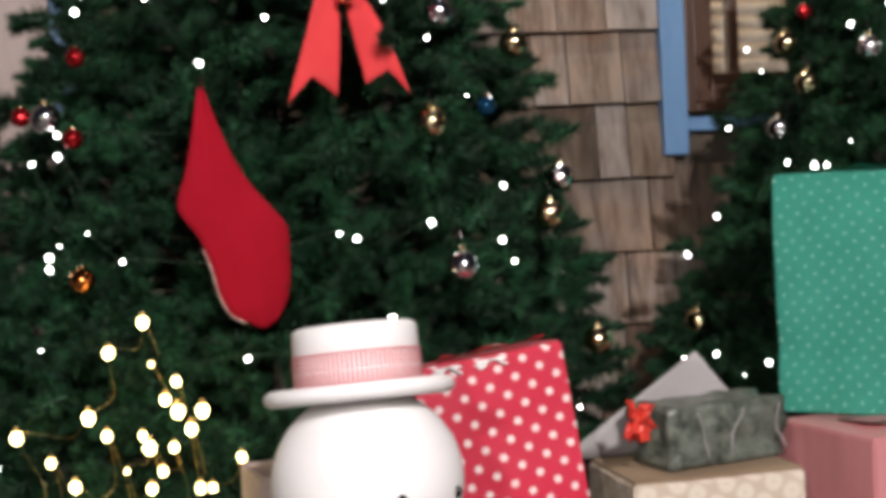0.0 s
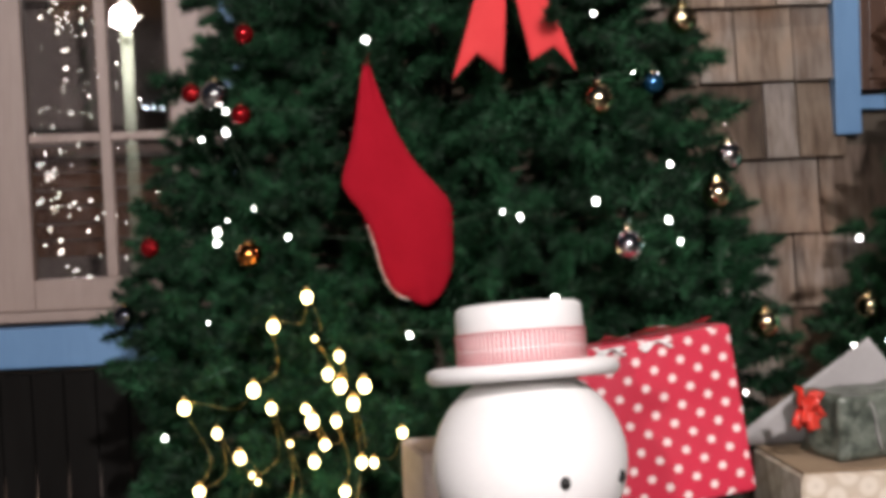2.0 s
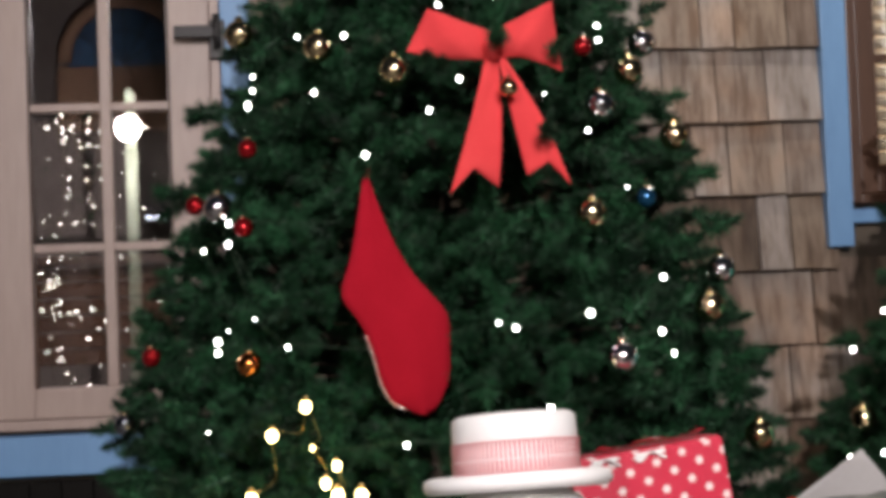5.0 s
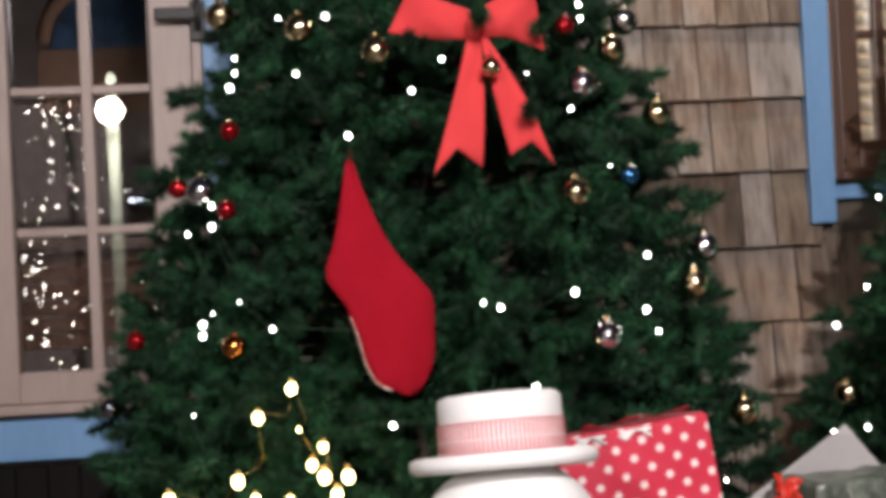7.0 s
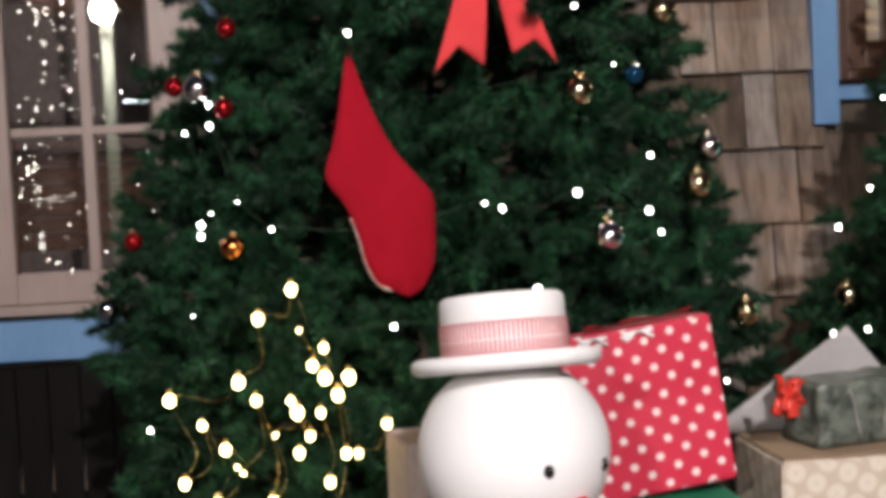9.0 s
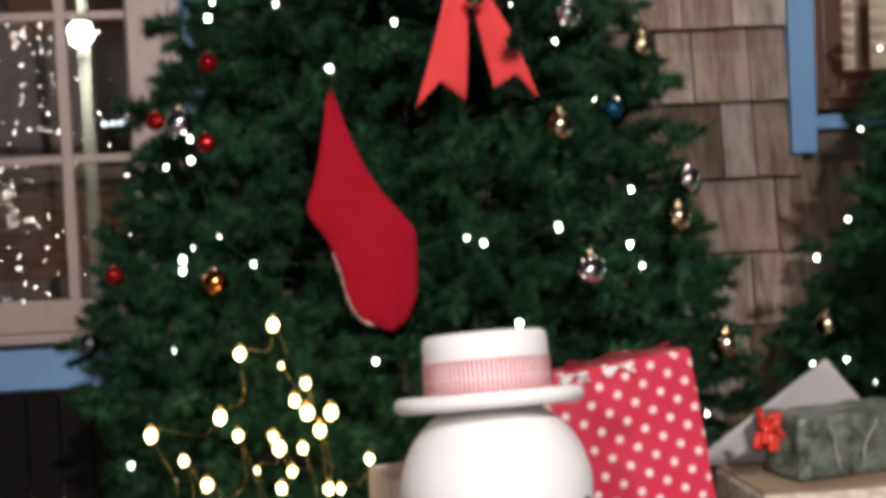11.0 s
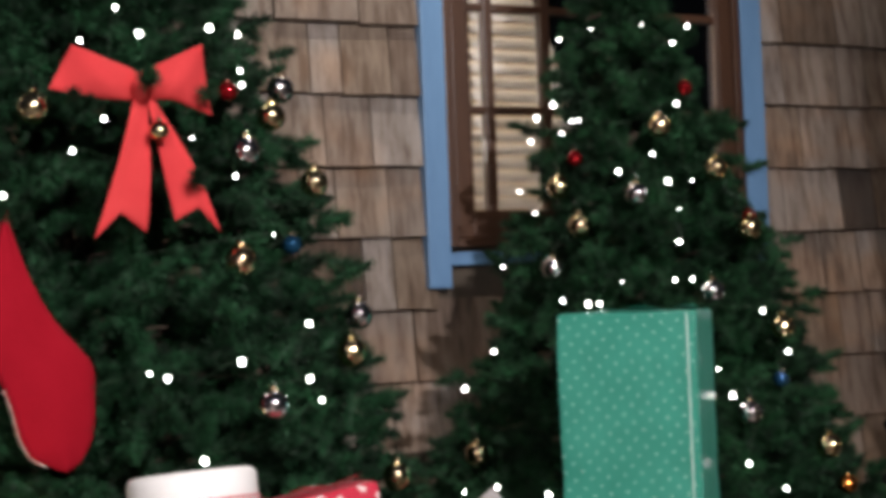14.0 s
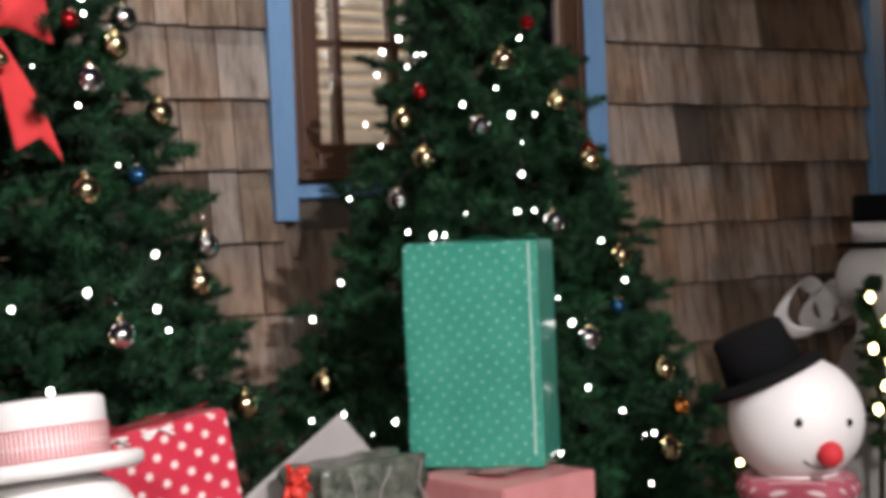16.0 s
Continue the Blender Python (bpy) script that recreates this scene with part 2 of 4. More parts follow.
M_MARBLE = plain("marbled_green_foil", (0.004, 0.012, 0.008), (0.20, 0.22, 0.18), 0.3, 0.1, scale=34, fine=80, bump=0.9)
M_CREAM = plain("cream_printed_card", (0.42, 0.34, 0.30), (0.52, 0.44, 0.40), 0.7, scale=30, fine=60)
M_GREY = plain("grey_paper", (0.30, 0.285, 0.275), (0.36, 0.34, 0.33), 0.7)
M_REDBOW = plain("shiny_red_ribbon", (0.6, 0.03, 0.02), (0.72, 0.06, 0.04), 0.25)
M_TAPE = plain("clear_tape", (0.45, 0.66, 0.56), (0.62, 0.80, 0.72), 0.14, scale=40, fine=90, bump=0.6)
M_SILVER_RIB = plain("silver_ribbon", (0.66, 0.65, 0.64), (0.8, 0.79, 0.78), 0.4, 0.1)
M_BULB = glowing("cool_white_led", (1.0, 0.95, 0.92), 17)
M_WARM = glowing("warm_white_led", (1.0, 0.72, 0.33), 17)
M_FAR = glowing("far_fairy_light", (1.0, 0.9, 0.8), 42)
M_GLOBE = glowing("lamp_globe", (1.0, 0.92, 0.84), 120)
M_LANTERN = glowing("lantern_glass", (1.0, 0.96, 0.92), 60)
M_STRIP = glowing("cool_strip_light", (0.75, 0.86, 1.0), 22)
M_WIRE = plain("green_wire", (0.01, 0.03, 0.015), (0.02, 0.05, 0.02), 0.5, bump=0)
M_COPPERWIRE = plain("copper_wire", (0.6, 0.42, 0.15), (0.7, 0.5, 0.2), 0.3, 0.9, bump=0)
M_BALL = {
    "gold": plain("gold_ball", (0.62, 0.50, 0.27), (0.76, 0.63, 0.38), 0.13, 1.0, bump=0),
    "silver": plain("silver_ball", (0.75, 0.74, 0.76), (0.85, 0.84, 0.86), 0.1, 1.0, bump=0),
    "red": plain("red_ball", (0.30, 0.008, 0.012), (0.38, 0.012, 0.018), 0.12, 0.8, bump=0),
    "copper": plain("copper_ball", (0.70, 0.24, 0.05), (0.80, 0.30, 0.08), 0.12, 1.0, bump=0),
    "blue": plain("blue_ball", (0.008, 0.05, 0.11), (0.012, 0.08, 0.16), 0.12, 0.7, bump=0),
    "steel": plain("dark_steel_ball", (0.25, 0.27, 0.33), (0.32, 0.34, 0.40), 0.1, 1.0, bump=0),
}
M_GROUND = plain("paving_concrete", (0.16, 0.15, 0.14), (0.24, 0.225, 0.21), 0.85, scale=2, fine=60, bump=0.4)
M_SIDING = plain("far_siding", (0.20, 0.11, 0.07), (0.30, 0.17, 0.11), 0.7, scale=2)
M_PALE = plain("far_pale_boards", (0.09, 0.07, 0.066), (0.15, 0.12, 0.112), 0.7, scale=2)
M_BLUEGLASS = plain("blue_leaded_glass", (0.06, 0.13, 0.25), (0.10, 0.2, 0.36), 0.2)
M_POST = plain("pale_green_post", (0.35, 0.40, 0.30), (0.45, 0.5, 0.38), 0.5)


# ---------------------------------------------------------------- mesh helpers
def empty(name, loc=(0, 0, 0), label="", category="", group="", kind="", rot=(0, 0, 0)):
    ob = new(name)
    ob.empty_display_size = 0.05
    ob.matrix_basis = pose(*loc, *rot)
    return tagged(ob, label, category, group, kind)


def part(name, bm, material, parent=None, label=""):
    me = bpy.data.meshes.new(name)
    bm.normal_update()
    bm.to_mesh(me)
    bm.free()
    for mat in (material if isinstance(material, (list, tuple)) else [material]):
        me.materials.append(mat)
    ob = new(name, me)
    ob.parent = parent
    return tagged(ob, label)


def box(bm, x0, x1, y0, y1, z0, z1, bevel=0.0, index=0, m=None):
    made = bmesh.ops.create_cube(bm, size=1)["verts"]
    bmesh.ops.transform(bm, verts=made, matrix=Matrix.LocRotScale(((x0 + x1) / 2, (y0 + y1) / 2, (z0 + z1) / 2), None, (x1 - x0, y1 - y0, z1 - z0)))
    if m is not None:
        bmesh.ops.transform(bm, verts=made, matrix=m)
    faces = list({f for v in made for f in v.link_faces})
    for f in faces:
        f.material_index = index
    if bevel:
        edges = list({e for f in faces for e in f.edges})
        out = bmesh.ops.bevel(bm, geom=edges, offset=bevel, segments=2, affect="EDGES", profile=0.6)
        for f in out["faces"]:
            f.material_index = index
    return bm


def boxed(*a, **k):
    return box(bmesh.new(), *a, **k)


def ball(bm, centre, r, squash=(1, 1, 1), index=0, u=32, v=20, m=None):
    made = bmesh.ops.create_uvsphere(bm, u_segments=u, v_segments=v, radius=r)["verts"]
    mt = Matrix.LocRotScale(centre, None, squash)
    bmesh.ops.transform(bm, verts=made, matrix=(m @ mt) if m is not None else mt)
    for f in {f for w in made for f in w.link_faces}:
        f.material_index, f.smooth = index, True
    return bm


def lathe(bm, profile, seg=40, index=0, m=None):
    """Turns a profile of (radius, height) round z."""
    rings = []
    for r, z in profile:
        rings.append([bm.verts.new((r * math.cos(2 * math.pi * k / seg), r * math.sin(2 * math.pi * k / seg), z)) for k in range(seg)])
    for a, b in zip(rings, rings[1:]):
        for k in range(seg):
            f = bm.faces.new((a[k], a[(k + 1) % seg], b[(k + 1) % seg], b[k]))
            f.smooth, f.material_index = True, index
    for ring in (rings[0][::-1], rings[-1]):
        bm.faces.new(ring).material_index = index
    if m is not None:
        bmesh.ops.transform(bm, verts=[v for ring in rings for v in ring], matrix=m)
    return bm


def tube(bm, points, radius, seg=8, index=0, taper=1.0):
    """A round bar along a chain of points."""
    pts = [Vector(p) for p in points]
    rings = []
    for i, p in enumerate(pts):
        d = (pts[min(i + 1, len(pts) - 1)] - pts[max(i - 1, 0)]).normalized()
        q = d.to_track_quat("Z", "Y")
        r = radius * (1 + (taper - 1) * i / max(1, len(pts) - 1))
        rings.append([bm.verts.new(p + q @ Vector((r * math.cos(2 * math.pi * k / seg), r * math.sin(2 * math.pi * k / seg), 0))) for k in range(seg)])
    for a, b in zip(rings, rings[1:]):
        for k in range(seg):
            f = bm.faces.new((a[k], a[(k + 1) % seg], b[(k + 1) % seg], b[k]))
            f.smooth, f.material_index = True, index
    bm.faces.new(rings[0][::-1]).material_index = index
    bm.faces.new(rings[-1]).material_index = index
    return bm


def sheet(bm, shape, nu, nv, thick, index=0):
    """A soft sheet with thickness: shape(u, v), both 0 to 1, gives a place; its back lies thick further in y."""
    grid = [[[bm.verts.new(Vector(shape(i / nu, j / nv)) + Vector((0, s * thick, 0))) for i in range(nu + 1)] for j in range(nv + 1)] for s in (0, 1)]
    for s in (0, 1):
        for j in range(nv):
            for i in range(nu):
                q = [grid[s][j][i], grid[s][j][i + 1], grid[s][j + 1][i + 1], grid[s][j + 1][i]]
                f = bm.faces.new(q if s else q[::-1])
                f.smooth, f.material_index = True, index
    rim = [(j, 0) for j in range(nv + 1)] + [(nv, i) for i in range(1, nu + 1)] + [(j, nu) for j in range(nv - 1, -1, -1)] + [(0, i) for i in range(nu - 1, 0, -1)]
    for a, b in zip(rim, rim[1:] + rim[:1]):
        f = bm.faces.new((grid[0][a[0]][a[1]], grid[0][b[0]][b[1]], grid[1][b[0]][b[1]], grid[1][a[0]][a[1]]))
        f.material_index = index
    bmesh.ops.recalc_face_normals(bm, faces=bm.faces)
    return bm


def chain(points, v):
    """The place at v, 0 to 1, along a smooth chain of points."""
    x = v * (len(points) - 1)
    i = min(int(x), len(points) - 2)
    f = x - i
    p = [np.array(points[max(0, min(len(points) - 1, k))], float) for k in (i - 1, i, i + 1, i + 2)]
    return 0.5 * (2 * p[1] + (p[2] - p[0]) * f + (2 * p[0] - 5 * p[1] + 4 * p[2] - p[3]) * f**2 + (3 * p[1] - p[0] - 3 * p[2] + p[3]) * f**3)


# ---------------------------------------------------------------- ground and wall
ground = part("ground", boxed(-60, 60, -60, 60, -0.2, 0), M_GROUND)
tagged(ground, "grey concrete paving in front of the house", "ground", kind="structure")

EXPOSURE, BASE = 0.2185, 1.725 - 7 * 0.2185          # height of a shingle course, first course line
WINDOWS = [(-0.03, 0.66, 1.13, 2.95), (2.49, 3.60, 1.69, 2.95), (5.08, 6.2, 1.69, 2.95)]   # openings: x0, x1, z0, z1
wall = empty("wall_north", (0, 0, 0), "house wall clad in weathered cedar shingles", "wall", kind="structure")
X0, X1, ZTOP = -3.0, 8.0, 4.2
edges_x = [X0] + [v for w in WINDOWS for v in w[:2]] + [X1]
bm = bmesh.new()
for i in range(0, len(edges_x), 2):
    box(bm, edges_x[i], edges_x[i + 1], 0.036, 0.18, 0, ZTOP)
for x0, x1, z0, z1 in WINDOWS:
    box(bm, x0, x1, 0.036, 0.18, 0, z0)
    box(bm, x0, x1, 0.036, 0.18, z1, ZTOP)
part("sheathing", bm, M_BACKING, wall)


def window(name, x0, x1, z0, z1, frame_mat, stile, uprights, bars, label, sash_y=0.0):
    """A casement with frame, glazing bars, panes and blue casing boards round it."""
    w = empty(name, ((x0 + x1) / 2, 0, z0), label, "window", kind="structure")
    o = Vector(((x0 + x1) / 2, 0, z0))

    def add(pname, bx, mat, plabel="", parent=w):
        b = box(bmesh.new(), bx[0] - o.x, bx[1] - o.x, bx[2], bx[3], bx[4] - o.z, bx[5] - o.z, bx[6] if len(bx) > 6 else 0.004)
        return part(pname, b, mat, parent, plabel)

    y0, y1 = sash_y - 0.005, sash_y + 0.06
    frame = empty("window_frame")
    frame.parent = w
    gl, gr, gb, gt = x0 + stile, x1 - stile, z0 + 0.115, z1 - 0.10
    add("stile", (x0 + 0.03, gl, y0, y1, z0 + 0.03, z1), frame_mat, parent=frame)
    add("stile", (gr, x1 - 0.03, y0, y1, z0 + 0.03, z1), frame_mat, parent=frame)
    add("rail", (gl, gr, y0, y1, z0 + 0.03, gb), frame_mat, parent=frame)
    add("rail", (gl, gr, y0, y1, gt, z1), frame_mat, parent=frame)
    add("jamb", (x0, x0 + 0.028, y0 - 0.012, y1 + 0.05, z0, z1), frame_mat, parent=frame)
    add("jamb", (x1 - 0.028, x1, y0 - 0.012, y1 + 0.05, z0, z1), frame_mat, parent=frame)
    add("threshold", (x0 + 0.028, x1 - 0.028, y0 - 0.012, y1 + 0.05, z0, z0 + 0.028), frame_mat, parent=frame)
    for bx0, bx1 in ((gl, gl + 0.007), (gr - 0.007, gr)):
        add("bead", (bx0, bx1, y0 + 0.004, y0 + 0.029, gb, gt, 0.001), M_BROWN, "brown inner bead", parent=frame)
    for x in uprights:
        add("glazing_bar", (x - 0.015, x + 0.015, y0 + 0.012, y1 - 0.01, gb, gt), frame_mat)
    xs = [gl] + [v for x in uprights for v in (x - 0.015, x + 0.015)] + [gr]
    zs = [gb] + [v for z in bars for v in (z - 0.012, z + 0.012)] + [gt]
    for i in range(0, len(xs), 2):
        for z in bars:
            add("glazing_bar", (xs[i], xs[i + 1], y0 + 0.014, y1 - 0.012, z - 0.012, z + 0.012), frame_mat)
        for j in range(0, len(zs), 2):
            p = add("pane", (xs[i], xs[i + 1], y0 + 0.030, y0 + 0.034, zs[j], zs[j + 1], 0), M_GLASS, "clear glass pane")
            p.visible_shadow = False
    add("casing", (x0 - 0.078, x0 - 0.002, -0.022, 0.03, z0 - (0.125 if z0 > 1.5 else 0.01), z1 + 0.08), M_BLUE, "blue painted casing board")
    add("casing", (x1 + 0.002, x1 + 0.085, -0.022, 0.03, z0 - (0.125 if z0 > 1.5 else 0.01), z1 + 0.08), M_BLUE, "blue painted casing board")
    add("window_sill", (x0 - 0.0, x1 + 0.0, -0.004, 0.03, z0 - 0.055, z0 - 0.014) if z0 > 1.5 else (x0 - 0.078, x1 + 0.085, -0.035, 0.03, z0 - 0.125, z0 - 0.014), M_BLUE, "blue painted sill board")
    return w


def room(x0, x1, z0, z1, depth, mat, name):
    bm = bmesh.new()
    y0, y1 = 0.185, depth
    box(bm, x0 - 0.1, x0, y0, y1, z0, z1)
    box(bm, x1, x1 + 0.1, y0, y1, z0, z1)
    box(bm, x0 - 0.1, x1 + 0.1, y1, y1 + 0.1, z0, z1)
    box(bm, x0 - 0.1, x1 + 0.1, y0, y1 + 0.1, z1, z1 + 0.1)
    box(bm, x0 - 0.1, x1 + 0.1, y0, y1 + 0.1, z0 - 0.1, z0)
    return tagged(part(name, bm, mat), "plain plastered room behind the window", "room", kind="structure")


win_1 = window("window_1", *WINDOWS[0], M_FRAME, 0.145, [0.33], [1.639, 2.037, 2.434], "closed tan casement window with small panes and blue casing")
win_2 = window("window_2", *WINDOWS[1], M_BROWN, 0.085, [2.655, 2.86, 3.06, 3.26], [2.124, 2.45], "brown wooden window with lit blinds and blue casing")
win_3 = window("window_3", *WINDOWS[2], M_BROWN, 0.085, [5.4, 5.65, 5.9], [2.124, 2.45], "brown wooden window with blue casing")
# rooms 1 and 3 take the plaster darkened for lack of light
room(-1.2, 1.4, 0.9, 3.2, 3.0, M_ROOM_SHADED, "room_1")
room(2.0, 4.2, 0.9, 3.2, 3.0, M_ROOM, "room_2")
room(4.6, 6.8, 0.9, 3.2, 3.0, M_ROOM_SHADED, "room_3")


def blind(x0, x1, z0, z1, y, mat, pitch, label, tilt=25):
    b = empty("window_blind", ((x0 + x1) / 2, y, z1), label, "blind")
    part("head_rail", boxed(-(x1 - x0) / 2, (x1 - x0) / 2, -0.02, 0.02, -0.035, 0.0, 0.003), mat, b)
    slat = boxed(-(x1 - x0) / 2, (x1 - x0) / 2, -pitch * 0.52, pitch * 0.52, -0.0015, 0.0015)
    first = part("slat", slat, mat, b)
    first.matrix_basis = pose(0, 0, -0.05, tilt)
    for k in range(1, int((z1 - z0 - 0.06) / pitch)):
        s = new("slat", first.data)
        s.parent = b
        s.matrix_basis = pose(0, 0, -0.05 - k * pitch, tilt)
    for x in (-0.3, 0.3):
        part("ladder_cord", tube(bmesh.new(), [(x * (x1 - x0), -pitch * 0.55, -0.03), (x * (x1 - x0), -pitch * 0.55, z0 - z1 + 0.02)], 0.0012, 6), mat, b)
    return b


blind(2.52, 3.57, 1.78, 2.93, 0.24, M_BLIND, 0.045, "white slatted blind lit from the room behind", 62)
blind(0.0, 0.63, 1.22, 1.62, 0.22, M_BROWN, 0.05, "brown wooden slatted blind half lowered in the window", 55)


def hinge(x, z, side):
    h = empty("shutter_hinge", (x, -0.03, z), "black iron hinge on the window casing", "hinge", "window hinges")
    part("plate", boxed(-0.022, 0.022, -0.008, 0.008, -0.075, 0.035, 0.003), M_IRON, h)
    part("arm", boxed(-0.12 if side < 0 else 0.0, 0.0 if side < 0 else 0.12, -0.022, -0.004, -0.018, 0.018, 0.005), M_IRON, h)
    part("pin", lathe(bmesh.new(), [(0.0, -0.05), (0.011, -0.048), (0.011, 0.048), (0.0, 0.05)], 12), M_IRON, h).location = (0, -0.016, 0)
    return h


hinge(0.655, 2.235, -1)

# boarded panel below the first window, the shade on it put into its near-black colour
panel = empty("wainscot", (0.29, 0.0, 0.0), "vertical board wainscot below the window, shade put into its near-black colour", "panel", kind="structure")
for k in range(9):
    part("plank", boxed(-0.37 + k * 0.088, -0.37 + k * 0.088 + 0.084, -0.014, 0.026, 0.02, 0.985 + 0.0, 0.003), M_SHADEDWOOD, panel)


# ---------------------------------------------------------------- fir trees
def tuft_kind(rng, length, needles, radius):
    """One bottle-brush twig along +z, a dense core with needles round it, as arrays of triangle corners."""
    tri = np.zeros((needles, 3, 3))
    for k in range(needles):
        s = length * (k + rng.random()) / needles
        a = rng.random() * 2 * math.pi
        lean = radians(100 - 88 * (s / length) ** 1.8 + rng.uniform(-16, 16))
        d = np.array([math.cos(a) * math.sin(lean), math.sin(a) * math.sin(lean), math.cos(lean)])
        side = np.cross(d, [rng.uniform(-1, 1), rng.uniform(-1, 1), rng.uniform(-1, 1)])
        side /= np.linalg.norm(side) + 1e-9
        root = np.array([0, 0, s])
        ln = radius * rng.uniform(0.75, 1.08) * (1.0 - 0.12 * s / length)
        tri[k] = root - side * 0.0016, root + side * 0.0016, root + d * ln
    rings = []
    for z, share in ((-0.1, 0.35), (0.15, 0.85), (0.55, 1.0), (0.9, 0.85), (1.15, 0.5)):
        rings.append([np.array([math.cos(2 * math.pi * k / 7) * radius * 0.2 * share * rng.uniform(0.8, 1.2), math.sin(2 * math.pi * k / 7) * radius * 0.2 * share * rng.uniform(0.8, 1.2), length * z + rng.uniform(-0.004, 0.004)]) for k in range(7)])
    core = []
    for p, q in zip(rings, rings[1:]):
        for k in range(7):
            j = (k + 1) % 7
            core += [(p[k], p[j], q[j]), (p[k], q[j], q[k])]
    tip = np.array([0, 0, length * 1.28])
    core += [(rings[-1][k], rings[-1][(k + 1) % 7], tip) for k in range(7)]
    return np.concatenate([tri, np.array(core)])


def foliage(name, tufts, parent, material, rng, label="", length=0.05, needles=230, radius=0.033):
    """All the twigs of a crown in one mesh. tufts: rows of tip and direction."""
    kinds = [tuft_kind(rng, length, needles, radius) for _ in range(6)]
    out = []
    for tip, way, size in tufts:
        z = np.array(way) / np.linalg.norm(way)
        x = np.cross(z, [rng.uniform(-1, 1), rng.uniform(-1, 1), rng.uniform(-1, 1)])
        x /= np.linalg.norm(x)
        turn = np.stack([x, np.cross(z, x), z], 1) * size
        t = kinds[int(rng.integers(6))]
        out.append(t @ turn.T + (np.array(tip) - z * length * size))
    v = np.concatenate(out).reshape(-1, 3)
    me = bpy.data.meshes.new(name)
    me.vertices.add(len(v))
    me.vertices.foreach_set("co", v.ravel())
    nt = len(v) // 3
    me.loops.add(nt * 3)
    me.loops.foreach_set("vertex_index", np.arange(nt * 3, dtype=np.int32))
    me.polygons.add(nt)
    me.polygons.foreach_set("loop_start", np.arange(0, nt * 3, 3, dtype=np.int32))
    me.update(calc_edges=True)
    me.materials.append(material)
    ob = new(name, me)
    ob.parent = parent
    return tagged(ob, label)


def fir_tree(axis, profile, seed, material, label, extra=(), clear=(), step=0.07, lump=0.14):
    """Artificial fir: trunk, limbs and a crown of bristly twigs. profile: rows of height and radius."""
    rng = np.random.default_rng(seed)
    hs, rs = zip(*profile)
    tree = empty("christmas_tree", (axis[0], axis[1], 0), label, "tree", "christmas trees")
    top = hs[-1]
    part("trunk", lathe(bmesh.new(), [(0.045, 0.0), (0.04, 0.3), (0.028, top * 0.6), (0.006, top - 0.05)], 14), M_BARK, tree)
    tufts, limbs = [], bmesh.new()
    z = hs[0]
    while z < top:
        r = float(np.interp(z, hs, rs))
        for layer, (share, gap) in enumerate(((1.0, 0.06), (0.93, 0.072), (0.8, 0.09), (0.66, 0.11), (0.46, 0.12), (0.28, 0.13))):
            n = max(3, int(2 * math.pi * r * share / gap))
            a0 = rng.random() * 7
            for k in range(n):
                a = a0 + 2 * math.pi * (k + rng.uniform(-0.35, 0.35)) / n
                if math.sin(a) > 0.45 and rng.random() < 0.7:
                    continue
                zz = z + rng.uniform(-0.035, 0.035)
                rough = noise.noise((math.cos(a) * 2.6 + seed, math.sin(a) * 2.6, z * 4.2))
                rr = r * share + 0.055 * rough + rng.uniform(-0.02, 0.012)
                at = Vector((rr * math.cos(a), rr * math.sin(a), zz))
                near, centres = noise.voronoi(at / lump + Vector((seed, 0, 0)))
                bud = (centres[0] - Vector((seed, 0, 0))) * lump
                if layer < 2 and near[0] > 0.72:
                    continue
                rr += (0.085 - 0.25 * near[0]) * (1.0 if layer < 2 else 0.4)
                px, pz = axis[0] + rr * math.cos(a), zz
                if math.sin(a) < 0 and any(abs(px - cx) < wx and abs(pz - cz) < wz for cx, cz, wx, wz in clear):
                    rr = min(rr, r * share - 0.075)
                off = (at - bud) / lump
                way = (1.0 * math.cos(a) + 1.5 * off.x + rng.uniform(-0.3, 0.3), 1.0 * math.sin(a) + 1.5 * off.y + rng.uniform(-0.3, 0.3), 0.15 + 1.5 * off.z + rng.uniform(-0.3, 0.3))
                tufts.append(((rr * math.cos(a), rr * math.sin(a), zz), way, rng.uniform(0.85, 1.25) * (1.0 if layer < 2 else 1.3)))
                if layer == 0 and k % 5 == 0:
                    tube(limbs, [(0, 0, zz - rr * 0.25), (rr * 0.5 * math.cos(a), rr * 0.5 * math.sin(a), zz - rr * 0.06), (rr * 0.78 * math.cos(a), rr * 0.78 * math.sin(a), zz - 0.03)], 0.006, 5, taper=0.3)
        z += step
    for x, y, zz, way in extra:
        tufts.append(((x - axis[0], y - axis[1], zz), way, 0.8))
    tagged(part("limb_wood", limbs, M_BARK, tree), kind="stuff")
    foliage("crown", tufts, tree, material, rng)
    return tree


TREE_1, PROF_1 = (1.20, -0.86), [(0.35, 0.66), (0.8, 0.71), (1.1, 0.72), (1.3, 0.71), (1.52, 0.63), (1.75, 0.575), (1.97, 0.485), (2.3, 0.375), (3.55, 0.02)]
TREE_2, PROF_2 = (2.72, -0.72), [(0.3, 0.64), (0.75, 0.66), (0.98, 0.61), (1.19, 0.54), (1.4, 0.465), (1.68, 0.375), (1.9, 0.295), (2.1, 0.225), (2.75, 0.02)]
BOW_TWIGS = [(1.272, -1.535, 1.94, (0.1, -1, 0.1)), (1.268, -1.525, 1.952, (-0.3, -1, 0.5)), (1.352, -1.505, 1.775, (-0.2, -1, 0.3)), (1.145, -1.50, 1.912, (-0.1, -1, 0.4)),
             (1.385, -1.50, 1.93, (0.2, -1, 0.3)), (1.17, -1.495, 1.90, (0.1, -1, 0.3)), (1.02, -1.535, 1.72, (0, -1, 0.3)), (1.052, -1.515, 1.715, (0.3, -1, 0.2))]
